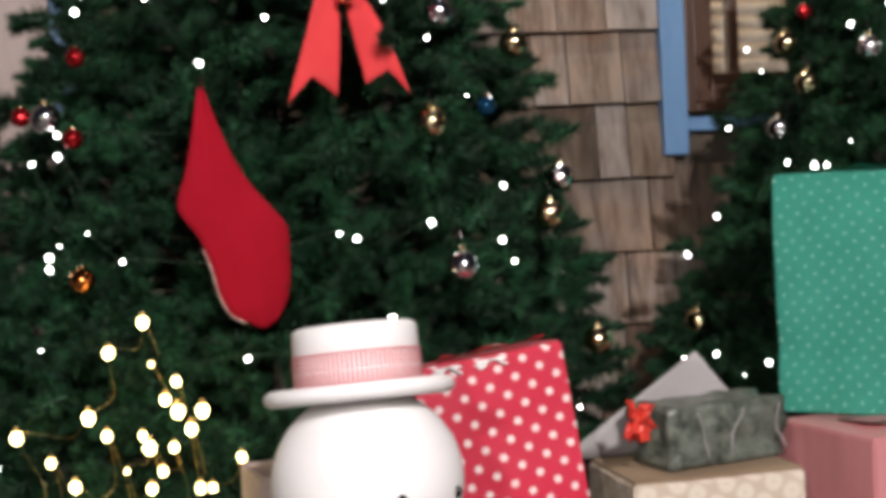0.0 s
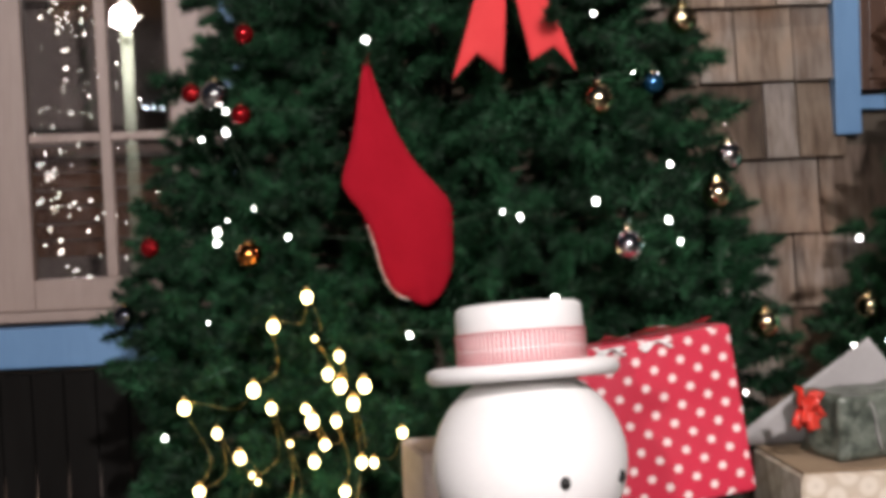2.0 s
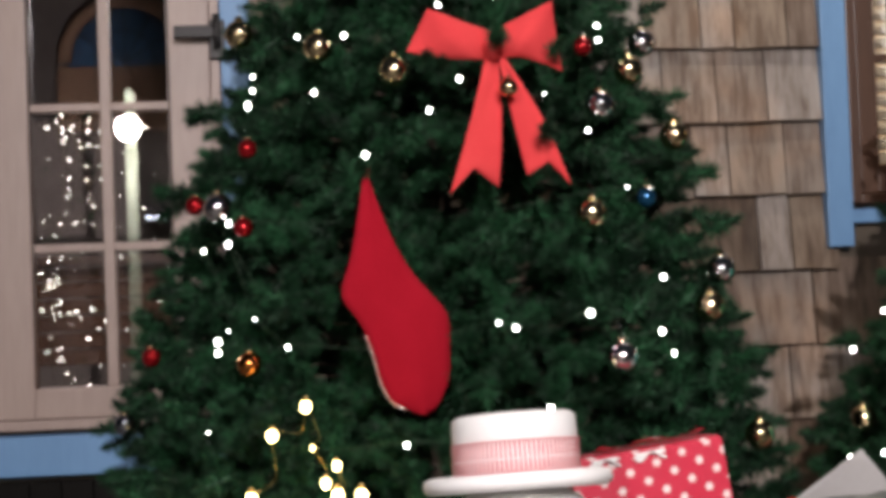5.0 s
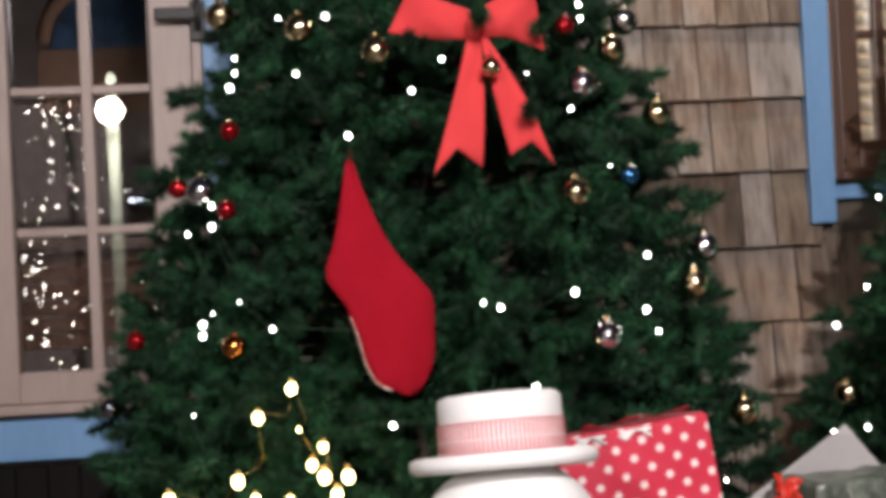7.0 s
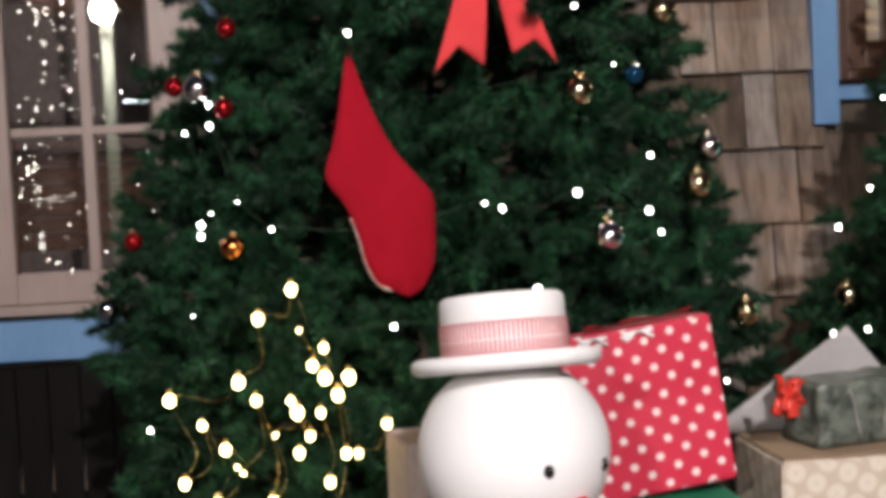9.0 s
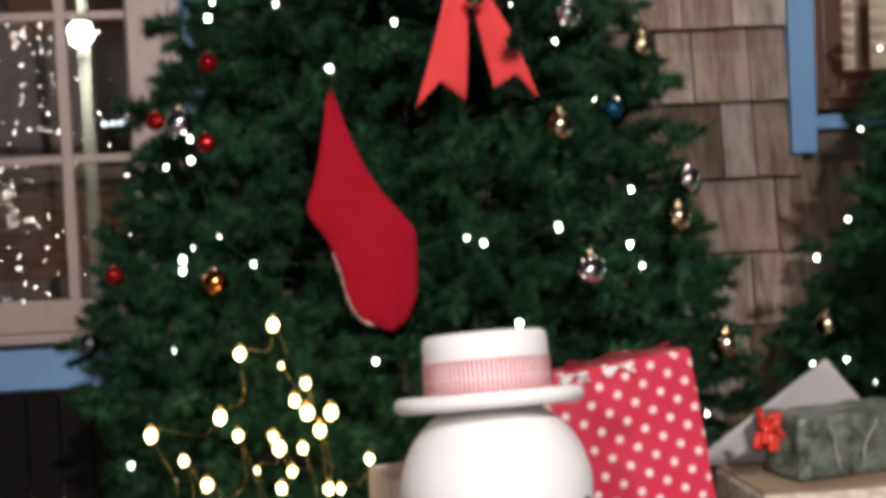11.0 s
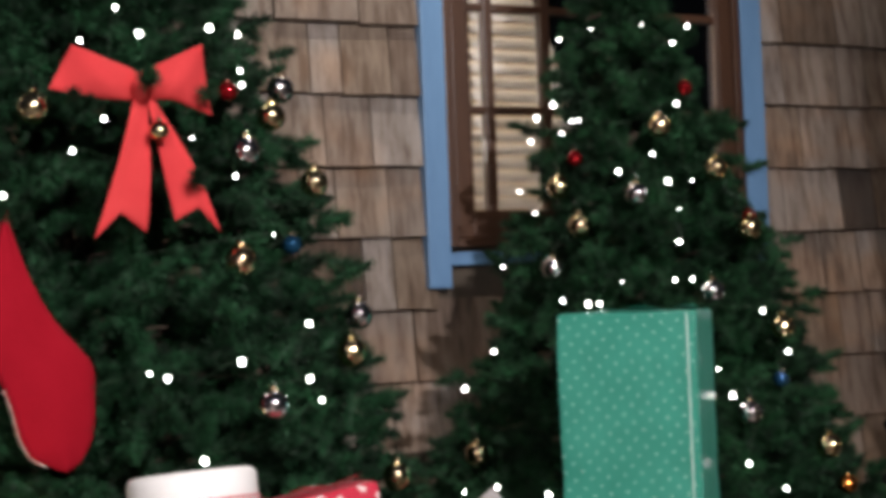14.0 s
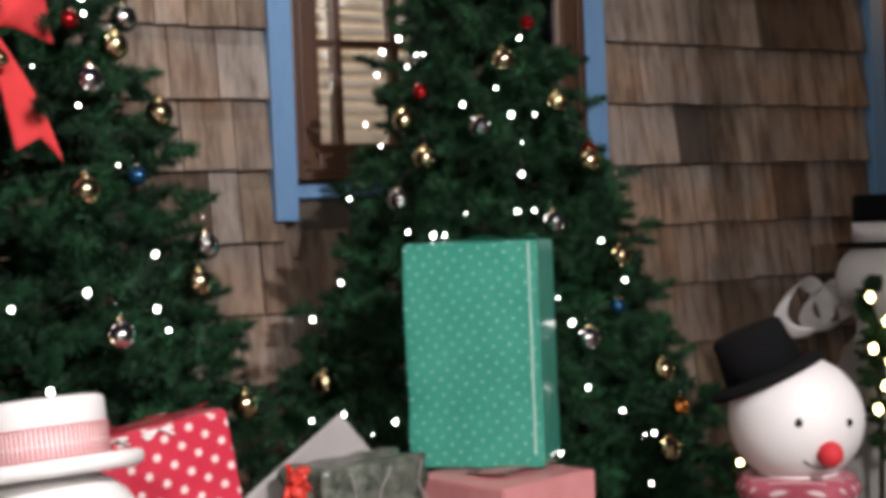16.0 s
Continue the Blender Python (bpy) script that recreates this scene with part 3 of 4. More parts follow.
HUNG = [(1.07, 1.49, 0.15, 0.24), (1.275, 1.95, 0.19, 0.10), (1.29, 1.77, 0.15, 0.16)]     # where bow and stocking press the twigs back
fir_tree(TREE_1, PROF_1, 3, M_NEEDLE, "tall artificial fir tree hung with lights, balls and ribbon", BOW_TWIGS, HUNG)
fir_tree(TREE_2, PROF_2, 8, M_NEEDLE_B, "smaller artificial fir tree hung with lights and balls")


def on_tree(axis, prof, x, z, out=0.02):
    """The place on a tree's front at x and z, out from its twigs."""
    hs, rs = zip(*prof)
    r = float(np.interp(z, hs, rs)) + out
    s = x - axis[0]
    y = -math.sqrt(max(r * r - s * s, ((0.15 if axis is TREE_1 else 0.1) * r) ** 2))
    return Vector((x, axis[1] + y, z))


BULB_MESH = {}


def string_lights(axis, prof, spots, bulb_mat, wire_mat, r, label, out=0.025, thick=0.0006, sunk=0.93):
    """A light string: its wire runs back into the twigs between the bulbs."""
    s = empty("string_lights", (*axis, 0), label, "string lights", "light strings on the trees")
    places = [on_tree(axis, prof, x, z, out) - Vector((*axis, 0)) for x, z in spots]
    places.sort(key=lambda p: (round(p.z * 4), p.x if round(p.z * 4) % 2 else -p.x))
    pts = []
    for p, q in zip(places, places[1:]):
        inner = (p + q) / 2
        inner.x, inner.y, inner.z = inner.x * sunk, inner.y * sunk, inner.z - 0.025
        pts += [p + Vector((0, 0.012, 0.004)), inner]
    pts.append(places[-1] + Vector((0, 0.012, 0.004)))
    part("wire", tube(bmesh.new(), [chain(pts, k / (len(pts) * 4)) for k in range(len(pts) * 4 + 1)], thick, 5), wire_mat, s)
    key = (bulb_mat.name, r)
    if key not in BULB_MESH:
        bm = bmesh.new()
        ball(bm, (0, 0, 0), r, (1, 1, 1.25), 0, 12, 8)
        lathe(bm, [(r * 0.5, r * 0.9), (r * 0.55, r * 1.9), (r * 0.3, r * 2.1)], 8, 1)
        me = bpy.data.meshes.new("bulb")
        bm.to_mesh(me)
        bm.free()
        me.materials.append(bulb_mat)
        me.materials.append(wire_mat)
        BULB_MESH[key] = me
    for p in places:
        b = new("bulb", BULB_MESH[key])
        b.parent = s
        b.location = p
        b.scale = (random.choice((0.5, 0.75, 0.9, 1.0, 1.1, 1.25, 1.4)),) * 3
    return s


COOL_1A = [(0.86, 2.1), (1.25, 2.1), (1.18, 2.03), (1.44, 2.08), (1.51, 2.08), (1.5, 2.0), (1.5, 1.97), (0.82, 1.92), (0.82, 1.89), (0.81, 1.86), (0.94, 1.87), (0.91, 1.99), (1.0, 1.98), (1.03, 1.74), (1.21, 1.88), (1.37, 1.85), (1.15, 1.82), (1.45, 1.78), (1.29, 2.05)]
COOL_1B = [(0.73, 1.67), (0.77, 1.63), (0.72, 1.58), (0.77, 1.59), (0.82, 1.45), (1.25, 1.43), (1.28, 1.42), (1.42, 1.44), (1.56, 1.4), (1.58, 1.36), (1.33, 1.28), (1.52, 1.67), (1.57, 1.67), (0.73, 1.25), (1.08, 1.23), (0.88, 1.4), (0.77, 1.43), (0.75, 1.41), (0.75, 1.39), (1.58, 1.5), (0.63, 1.03), (1.71, 1.07)]
WARM_1 = [(0.94, 1.17), (0.87, 1.05), (0.84, 1.11), (1.0, 1.15), (0.74, 1.06), (0.93, 1.05), (0.86, 0.93), (0.76, 0.92), (0.97, 0.92), (0.91, 1.3), (0.85, 1.25), (0.92, 1.23), (0.96, 1.2), (0.96, 1.15), (0.81, 1.14), (0.68, 1.1), (0.9, 1.11), (0.91, 1.09), (0.95, 1.09), (0.98, 1.12), (0.78, 1.02), (0.8, 0.99), (0.91, 1.02), (0.99, 1.02), (1.01, 1.02), (1.06, 1.07), (0.96, 0.97), (0.7, 0.95), (0.81, 0.98)]
COOL_2A = [(2.45, 2.02), (2.46, 1.97), (2.44, 1.94), (2.4, 1.93), (2.42, 1.99), (2.51, 1.83), (2.36, 1.8), (2.59, 1.87), (2.61, 1.8), (2.67, 1.8), (2.62, 1.73), (2.6, 1.65), (2.68, 2.0), (2.36, 1.74), (2.5, 2.2), (2.54, 2.21), (2.64, 2.21), (2.71, 2.16), (2.47, 1.97), (2.77, 2.21)]
COOL_2B = [(2.3, 1.61), (2.35, 1.52), (2.39, 1.51), (2.41, 1.51), (2.46, 1.56), (2.57, 1.56), (2.61, 1.56), (2.78, 1.48), (2.18, 1.31), (2.62, 1.35), (2.64, 1.29), (2.56, 1.14), (2.64, 1.14), (2.72, 1.08), (2.77, 1.02), (2.8, 1.02), (2.24, 1.08), (2.2, 1.05), (2.54, 1.0), (2.76, 0.91), (2.13, 1.07), (2.17, 1.09), (2.24, 1.4), (2.83, 1.38)]
string_lights(TREE_1, PROF_1, COOL_1A, M_BULB, M_WIRE, 0.0038, "string of cool white lights wound round the tall fir")
string_lights(TREE_1, PROF_1, COOL_1B, M_BULB, M_WIRE, 0.0038, "string of cool white lights low on the tall fir")
string_lights(TREE_1, PROF_1, WARM_1, M_WARM, M_COPPERWIRE, 0.0070, "cluster of warm fairy lights on copper wire", 0.05, 0.0005, 0.94)
string_lights(TREE_2, PROF_2, COOL_2A, M_BULB, M_WIRE, 0.0038, "string of cool white lights high on the smaller fir")
string_lights(TREE_2, PROF_2, COOL_2B, M_BULB, M_WIRE, 0.0038, "string of cool white lights low on the smaller fir")

BAUBLES = {}


def bauble(axis, prof, x, z, colour, out=0.03):
    """A glass ball with cap and hook."""
    names = {"gold": "shiny gold", "silver": "shiny silver", "red": "shiny red", "copper": "shiny copper orange", "blue": "dark blue", "steel": "dark steel"}
    r = {"red": 0.018, "blue": 0.018, "copper": 0.022, "steel": 0.02}.get(colour, 0.0285)
    p = on_tree(axis, prof, x, z, out)
    if colour not in BAUBLES:
        b = empty("bauble", p, names[colour] + " glass ball hanging on the fir", "ornament", "balls on the trees")
        part("ball", ball(bmesh.new(), (0, 0, 0), r, (1, 1, 1.03), 0, 24, 16), M_BALL[colour], b)
        part("cap", lathe(bmesh.new(), [(0.008, r * 0.95), (0.008, r * 1.25), (0.003, r * 1.3)], 12), M_BALL["gold"], b)
        part("hook", tube(bmesh.new(), [(0, 0, r * 1.25), (0.005, 0, r * 1.5), (0, 0.004, r * 1.8), (-0.004, 0.01, r * 2.2)], 0.0009, 5), M_BALL["silver"], b)
        BAUBLES[colour] = b
        return b
    return copy_thing(BAUBLES[colour], Matrix.Translation(p))


for colour, spots in {
    "red": [(0.81, 1.77), (0.88, 2.16), (0.7, 1.67), (0.8, 1.62), (1.46, 1.95), (0.61, 1.38)],
    "silver": [(0.75, 1.66), (0.99, 2.17), (1.61, 1.98), (1.48, 1.83), (1.47, 1.36), (1.73, 1.51)],
    "gold": [(0.95, 1.96), (1.09, 1.9), (0.79, 2.02), (1.29, 1.85), (1.56, 1.91), (1.65, 1.78), (1.44, 1.62), (1.68, 1.44), (1.77, 1.19)],
    "blue": [(1.56, 1.65)], "copper": [(0.81, 1.37)], "steel": [(0.55, 1.25)],
}.items():
    for x, z in spots:
        hung = bauble(TREE_1, PROF_1, x, z, colour, 0.10 if abs(x - 1.29) < 0.01 else 0.03)
        if abs(x - 1.29) < 0.01:
            hung.scale = (0.6, 0.6, 0.6)
for colour, spots in {
    "red": [(2.71, 2.04), (2.44, 1.87), (2.81, 1.71)],
    "silver": [(2.53, 1.77), (2.35, 1.6), (2.65, 1.53), (2.67, 1.25)],
    "gold": [(2.62, 1.94), (2.74, 1.83), (2.8, 1.68), (2.41, 1.7), (2.4, 1.8), (2.88, 1.16), (2.83, 0.98), (2.16, 1.16), (2.83, 1.44)],
    "copper": [(2.91, 1.07)], "blue": [(2.78, 1.32)],
}.items():
    for x, z in spots:
        bauble(TREE_2, PROF_2, x, z, colour)


# ---------------------------------------------------------------- bow and stocking on the tall fir
def felt_bow():
    o = Vector((1.268, -1.435, 1.939))
    bow = empty("felt_bow", o, "large coral red felt bow with notched tails", "bow")
    bow.scale = (0.98, 0.98, 0.98)

    def loop(top, bot):
        def shape(u, v):
            t, b = chain(top, u), chain(bot, u)
            p = t + (b - t) * v
            bulge = 0.035 * math.sin(math.pi * min(1, u * 1.05)) * math.sin(math.pi * (0.15 + 0.7 * v)) + 0.004 * math.sin(9 * u + 5 * v)
            return (p[0], -bulge, p[1])
        return sheet(bmesh.new(), shape, 14, 9, 0.006)

    part("loop", loop([(0, 0.02), (-0.05, 0.04), (-0.118, 0.068)], [(0, -0.03), (-0.07, -0.03), (-0.160, -0.012)]), M_FELT, bow)
    part("loop", loop([(0, 0.02), (0.05, 0.045), (0.118, 0.078)], [(0, -0.03), (0.06, -0.03), (0.132, -0.055)]), M_FELT, bow)

    def tail(left, right, notch, lift):
        def shape(u, v):
            a, b = chain(left, v), chain(right, v)
            p = a + (b - a) * u
            return (p[0], -0.008 - lift * math.sin(math.pi * v) - 0.006 * math.sin(6 * v + 3 * u), p[1] + notch * (v**3) * (1 - abs(2 * u - 1)))
        return sheet(bmesh.new(), shape, 10, 18, 0.005)

    part("tail", tail([(-0.012, -0.02), (-0.045, -0.14), (-0.088, -0.281)], [(0.012, -0.02), (0.012, -0.14), (0.004, -0.272)], 0.042, 0.02), M_FELT, bow)
    part("tail", tail([(0.008, -0.02), (0.03, -0.13), (0.058, -0.25)], [(0.02, -0.02), (0.088, -0.14), (0.140, -0.272)], 0.035, 0.012), M_FELT, bow)
    part("knot", ball(bmesh.new(), (0, -0.02, -0.01), 0.018, (1.0, 0.7, 1.5), 0, 16, 10), M_FELT, bow)
    return bow


def stocking():
    o = Vector((1.028, -1.49, 1.697))
    st = empty("christmas_stocking", o, "deep red felt stocking hanging from a fir twig", "stocking")
    left = [(-0.006, 0.0), (-0.020, -0.08), (-0.034, -0.15), (-0.052, -0.216), (-0.018, -0.27), (0.002, -0.325), (0.016, -0.38), (0.036, -0.415), (0.066, -0.43)]
    right = [(0.005, 0.0), (0.024, -0.06), (0.050, -0.125), (0.081, -0.18), (0.121, -0.228), (0.143, -0.262), (0.144, -0.32), (0.140, -0.38), (0.118, -0.424)]

    def shape(u, v):
        a, b = chain(left, v), chain(right, v)
        p = a + (b - a) * u
        fat = 0.020 * math.sin(math.pi * u) ** 0.7 * min(1, 0.25 + 1.6 * v) * (1 - max(0, v - 0.85) * 3)
        return (p[0], -fat - 0.003 * math.sin(5 * u + 7 * v) - 0.0015 * math.sin(13 * u - 5 * v), p[1] - 0.012 * max(0, v - 0.8) * 5 * math.sin(math.pi * u))
    st.scale = (0.97, 0.97, 0.97)
    part("sock", sheet(bmesh.new(), shape, 14, 26, 0.012), M_STOCK, st)
    part("piping", tube(bmesh.new(), [(p[0] - 0.001, -0.002, p[1]) for p in (chain(left, 0.55 + 0.43 * k / 20) for k in range(21))], 0.0026, 6), M_TRIM, st, "glittering pale piping")
    part("loop", tube(bmesh.new(), [(0, 0, 0), (-0.004, 0.004, 0.02), (0.0, 0.01, 0.035), (0.006, 0.006, 0.02), (0.004, 0, 0)], 0.002, 6), M_STOCK, st)
    return st


felt_bow()
stocking()


# ---------------------------------------------------------------- snowman figures
def snowman(head, r, view, turn, tilt, up, hat, scarf, label, foot=0.0):
    """A round white figure in one mesh: body, head, eyes, nose and hat. view: the way its front faces; turn: the face's turn from there; tilt: backwards and sideways."""
    mats = [M_WHITE, M_EYE, M_NOSE, M_BLACK, M_BAND, M_PLAID]
    bm = bmesh.new()
    base = pose(*head) @ pose(0, 0, 0, 0, 0, view) @ pose(0, 0, 0, -tilt[0], tilt[1], 0)
    face = base @ pose(0, 0, 0, 0, 0, turn)
    ball(bm, (0, 0, 0), r, (1, 1, 0.96), 0, 48, 32, base)
    h = head[2] - foot
    lathe(bm, [(0.12, 0.0), (0.20, 0.02), (0.24, h * 0.25), (0.22, h * 0.5), (0.13, h - r * 1.5), (0.085, h - r * 1.15), (0.08, h - r * 0.7)], 40, 0, pose(head[0], head[1], foot))

    def spot(side, up):
        a, e = radians(side), radians(up)
        return Vector((math.sin(a) * math.cos(e), -math.cos(a) * math.cos(e), math.sin(e) * 0.96))

    low = -0.8 * tilt[0]
    for a in (-23, 23):
        ball(bm, spot(a, up + low) * r * 0.99, 0.0078, (1, 1, 1.15), 1, 12, 8, face)
    ball(bm, spot(5, up * 1.4 - 28 + low) * (r + 0.006), 0.026, (1, 1, 1), 2, 20, 14, face)
    tube(bm, [face @ (spot(a, e + low) * r * 1.003) for a, e in ((-17, -30), (-12, -34), (-5, -37), (4, -38), (10, -37))], 0.0018, 6, 1)
    if hat == "boater":
        top = base @ pose(0, 0, r * 0.85)
        lathe(bm, [(0.02, -0.004), (r * 0.93, -0.003), (r * 0.985, 0.002), (r * 1.0, 0.009), (r * 0.985, 0.016), (r * 0.93, 0.020), (r * 0.69, 0.020)], 56, 0, top)
        lathe(bm, [(r * 0.674, 0.020), (r * 0.672, 0.062)], 56, 0, top)
        for low_z, high_z, proud in ((0.0205, 0.023, 0.682), (0.024, 0.038, 0.680), (0.0395, 0.0595, 0.680), (0.0605, 0.063, 0.682)):
            if high_z - low_z < 0.005:
                lathe(bm, [(r * proud, low_z), (r * proud, high_z)], 56, 4, top)
                continue
            for k in range(88):
                a, b = 2 * math.pi * k / 88, 2 * math.pi * (k + 0.56) / 88
                f = bm.faces.new([bm.verts.new(top @ Vector((r * proud * math.cos(q), r * proud * math.sin(q), z))) for q, z in ((a, low_z), (b, low_z), (b, high_z), (a, high_z))])
                f.material_index = 4
        lathe(bm, [(r * 0.665, 0.018), (r * 0.66, 0.090), (r * 0.65, 0.097), (r * 0.60, 0.101), (0.01, 0.102)], 56, 0, top)
    elif hat == "top":
        top = base @ pose(0, 0, 0, 0, -27, 0) @ pose(-r * 0.12, 0, r * 0.74)
        lathe(bm, [(0.02, 0.0), (r * 0.88, -0.008), (r * 0.92, -0.002), (r * 0.88, 0.006), (r * 0.6, 0.014)], 40, 3, top)
        lathe(bm, [(r * 0.62, 0.01), (r * 0.57, 0.07), (r * 0.55, 0.10), (r * 0.47, 0.108), (0.01, 0.106)], 40, 3, top)
    else:
        top = base @ pose(0, 0, r * 0.78)
        lathe(bm, [(0.02, 0.0), (r * 0.92, 0.0), (r * 0.95, 0.006), (r * 0.92, 0.012), (r * 0.6, 0.014)], 40, 3, top)
        lathe(bm, [(r * 0.6, 0.01), (r * 0.58, 0.15), (r * 0.54, 0.16), (0.01, 0.16)], 40, 3, top)
        lathe(bm, [(r * 0.61, 0.014), (r * 0.605, 0.075)], 40, 0, top)
    if scarf:
        lathe(bm, [(r * 0.55, -r * 1.24), (r * 0.84, -r * 1.20), (r * 0.92, -r * 1.02), (r * 0.82, -r * 0.84), (r * 0.55, -r * 0.80)], 40, 5, pose(*head))
        box(bm, 0.0, 0.07, -r * 0.95, -r * 0.80, -r * 2.2, -r * 1.0, 0.008, 5, pose(*head, 0, 8, view + turn))
    ob = part("snowman_figure", bm, mats)
    return tagged(ob, label, "snowman figure", "snowman figures")


snowman((1.214, -2.05, 1.105), 0.1325, -8, 43, (9, -2.6), -4, "boater", False, "white snowman figure in a straw boater with red check band")
snowman((2.777, -1.83, 1.108), 0.137, -44, 25, (0, 4), 5, "top", True, "white snowman figure in a black top hat and plaid scarf")
snowman((4.06, -0.9, 1.305), 0.142, -46, 62, (0, 0), 5, "banded", False, "white snowman figure in a black hat with white band")


# ---------------------------------------------------------------- wrapped boxes
def gift_box(name, loc, size, turn, mat, label, lean=0.0, lid=None, tape=False, tip=0.0, torn=()):
    """A wrapped box standing at loc, with folded paper flaps."""
    w, d, h = size
    g = empty(name, loc, label, "gift box", "wrapped boxes", rot=(tip, lean, turn))
    bm = bmesh.new()
    box(bm, -w / 2, w / 2, -d / 2, d / 2, 0, h)
    bmesh.ops.subdivide_edges(bm, edges=bm.edges, cuts=6, use_grid_fill=True)
    for v in bm.verts:
        s = 0.0035 * noise.noise(v.co * 9 + Vector((w * 50, 0, 0)))
        v.co += Vector((s, s, 0.6 * s if v.co.z > 0.01 else 0))
    bmesh.ops.bevel(bm, geom=[e for e in bm.edges if e.is_manifold and e.calc_face_angle(0) > 1.0], offset=0.004, segments=2, affect="EDGES")
    part("box", bm, mat, g)
    if lid:
        part("lid_top", boxed(-w / 2 + 0.004, w / 2 - 0.004, -d / 2 + 0.004, d / 2 - 0.004, h + 0.001, h + 0.005, 0.001), lid, g)
    else:
        fold = bmesh.new()
        sheet(fold, lambda u, v: (-w / 2 + w * (0.25 + 0.7 * u), -d * 0.2 + d * 0.35 * v, h + 0.004 + 0.010 * abs(math.sin(6 * u + 2)) * (1 - v)), 12, 3, 0.002)
        part("paper_fold", fold, mat, g)
    for x, wide in torn:
        part("torn_edge", sheet(bmesh.new(), lambda u, v: (x + wide * u + 0.006 * math.sin(9 * v), -d / 2 - 0.005 - 0.004 * abs(math.sin(8 * u + 3 * v)), h - 0.004 - (0.010 + 0.006 * math.sin(7 * u + 1)) * v), 10, 4, 0.0015), M_WHITE, g, "crumpled white paper edge")
    if tape:
        part("tape", boxed(w / 2 - 0.019, w / 2 - 0.0155, -d / 2 - 0.0035, -d / 2 - 0.002, 0.03, h - 0.002, 0.0004), M_TAPE, g, "shiny clear tape strip")
    return g


gift_box("gift_box", (1.494, -1.675, 0.947), (0.26, 0.13, 0.272), 3, M_RPAPER, "box in red paper with white dots", lean=-7, tip=-5, torn=((-0.095, 0.045), (-0.022, 0.05)))
gift_box("gift_box", (1.48, -1.66, 0.0), (0.29, 0.24, 0.94), 2, M_GREENP, "tall box in plain green paper")
gift_box("gift_box", (1.872, -1.56, 0.0), (0.32, 0.24, 0.975), 2, M_KRAFT, "tall box in cream circle paper with cardboard top", lid=M_CARD)
gift_box("gift_box", (2.318, -1.417, 0.0), (0.285, 0.285, 0.998), 14, M_PINK, "tall box in pink satin paper")
gift_box("gift_box", (2.368, -1.28, 1.003), (0.297, 0.23, 0.490), -43, M_GPAPER, "upright box in green paper with small pale dots", tape=True)
gift_box("gift_box", (1.137, -1.73, 0.0), (0.14, 0.14, 1.072), 12, M_CREAM, "tall cream box with faint pale printed pattern")


def foil_gift():
    g = empty("foil_gift", (1.908, -1.545, 0.983), "crumpled dark green marbled foil parcel with red bow", "gift", rot=(0, 0, 14))
    bm = bmesh.new()
    box(bm, -0.125, 0.125, -0.06, 0.06, 0, 0.108)
    bmesh.ops.subdivide_edges(bm, edges=bm.edges, cuts=9, use_grid_fill=True)
    for v in bm.verts:
        s = noise.noise(v.co * 17) * 0.02 + noise.noise(v.co * 45) * 0.009
        out = Vector((v.co.x, v.co.y * 2, v.co.z - 0.05)).normalized()
        v.co += out * s * (1 if v.co.z > 0.004 else 0)
    for f in bm.faces:
        f.smooth = True
    part("parcel", bm, M_MARBLE, g)
    for k, (x, lean_x) in enumerate(((-0.075, 0.03), (0.02, -0.02), (0.10, 0.015))):
        part("curling_ribbon", tube(bmesh.new(), [(x + lean_x * q + 0.006 * math.sin(5 * q + k), -0.072 - 0.004 * math.cos(7 * q), 0.10 - 0.085 * q) for q in (j / 10 for j in range(11))], 0.0016, 6), M_GREY, g, "pale curling ribbon")
    bow = part("bow", ball(bmesh.new(), (0, -0.004, 0), 0.012), M_REDBOW, g, "shiny red ribbon bow")
    bow.location, bow.scale = (-0.186, -0.05, 0.09), (1.05, 0.85, 1.5)
    for k in range(9):
        a, t = k * 2 * math.pi / 9, 0.3 + 0.35 * (k % 3)
        d = Vector((math.cos(a) * math.cos(t), -abs(math.sin(a)) * math.cos(t) - 0.1, math.sin(t) * (1 if k % 2 else -0.6)))
        pts = [Vector((0, 0, 0)), d * 0.022 + Vector((0, 0, 0.008)), d * 0.036, d * 0.024 - Vector((0, 0, 0.006)), Vector((0, 0, -0.002))]
        part("ribbon_loop", tube(bmesh.new(), pts, 0.006, 6), M_REDBOW, bow)
    return g


foil_gift()

paper = empty("paper_cone", (1.88, -1.458, 0.982), "pointed piece of plain grey paper propped behind the parcel", "paper")
part("paper_sheet", sheet(bmesh.new(), lambda u, v: ((-0.235 + 0.43 * u) * (1 - v) + 0.048 * v, 0.012 * math.sin(3 * u) * (1 - v) + 0.01 * v, 0.186 * v), 10, 8, 0.003), M_GREY, paper)


# ---------------------------------------------------------------- things by the right-hand casing
def garland():
    rng = np.random.default_rng(5)
    g = empty("fir_garland", (3.64, -1.2, 0.0), "fir garland with warm lights on a stand", "garland")
    line = [(0.09, 0.02, 1.335), (0.02, 0, 1.27), (0.06, 0, 1.18), (0.05, 0, 1.08), (0.07, 0, 0.95), (0.06, 0, 0.7), (0.06, 0, 0.02)]
    part("stem", tube(bmesh.new(), [chain(line, k / 24) for k in range(25)], 0.008, 6), M_BARK, g)
    tufts = []
    for k in range(120):
        p = chain(line, 0.02 + rng.random() * 0.75)
        a, e = rng.random() * 2 * math.pi, rng.uniform(-0.4, 0.6)
        way = (math.cos(a), math.sin(a), e)
        fat = 0.02 if p[2] > 1.2 else 0.055
        tufts.append((p + np.array(way) * rng.uniform(0.4, 1.1) * fat, way, rng.uniform(0.5, 0.75)))
    tagged(foliage("foliage", tufts, g, M_NEEDLE_B, rng), kind="stuff")
    return g


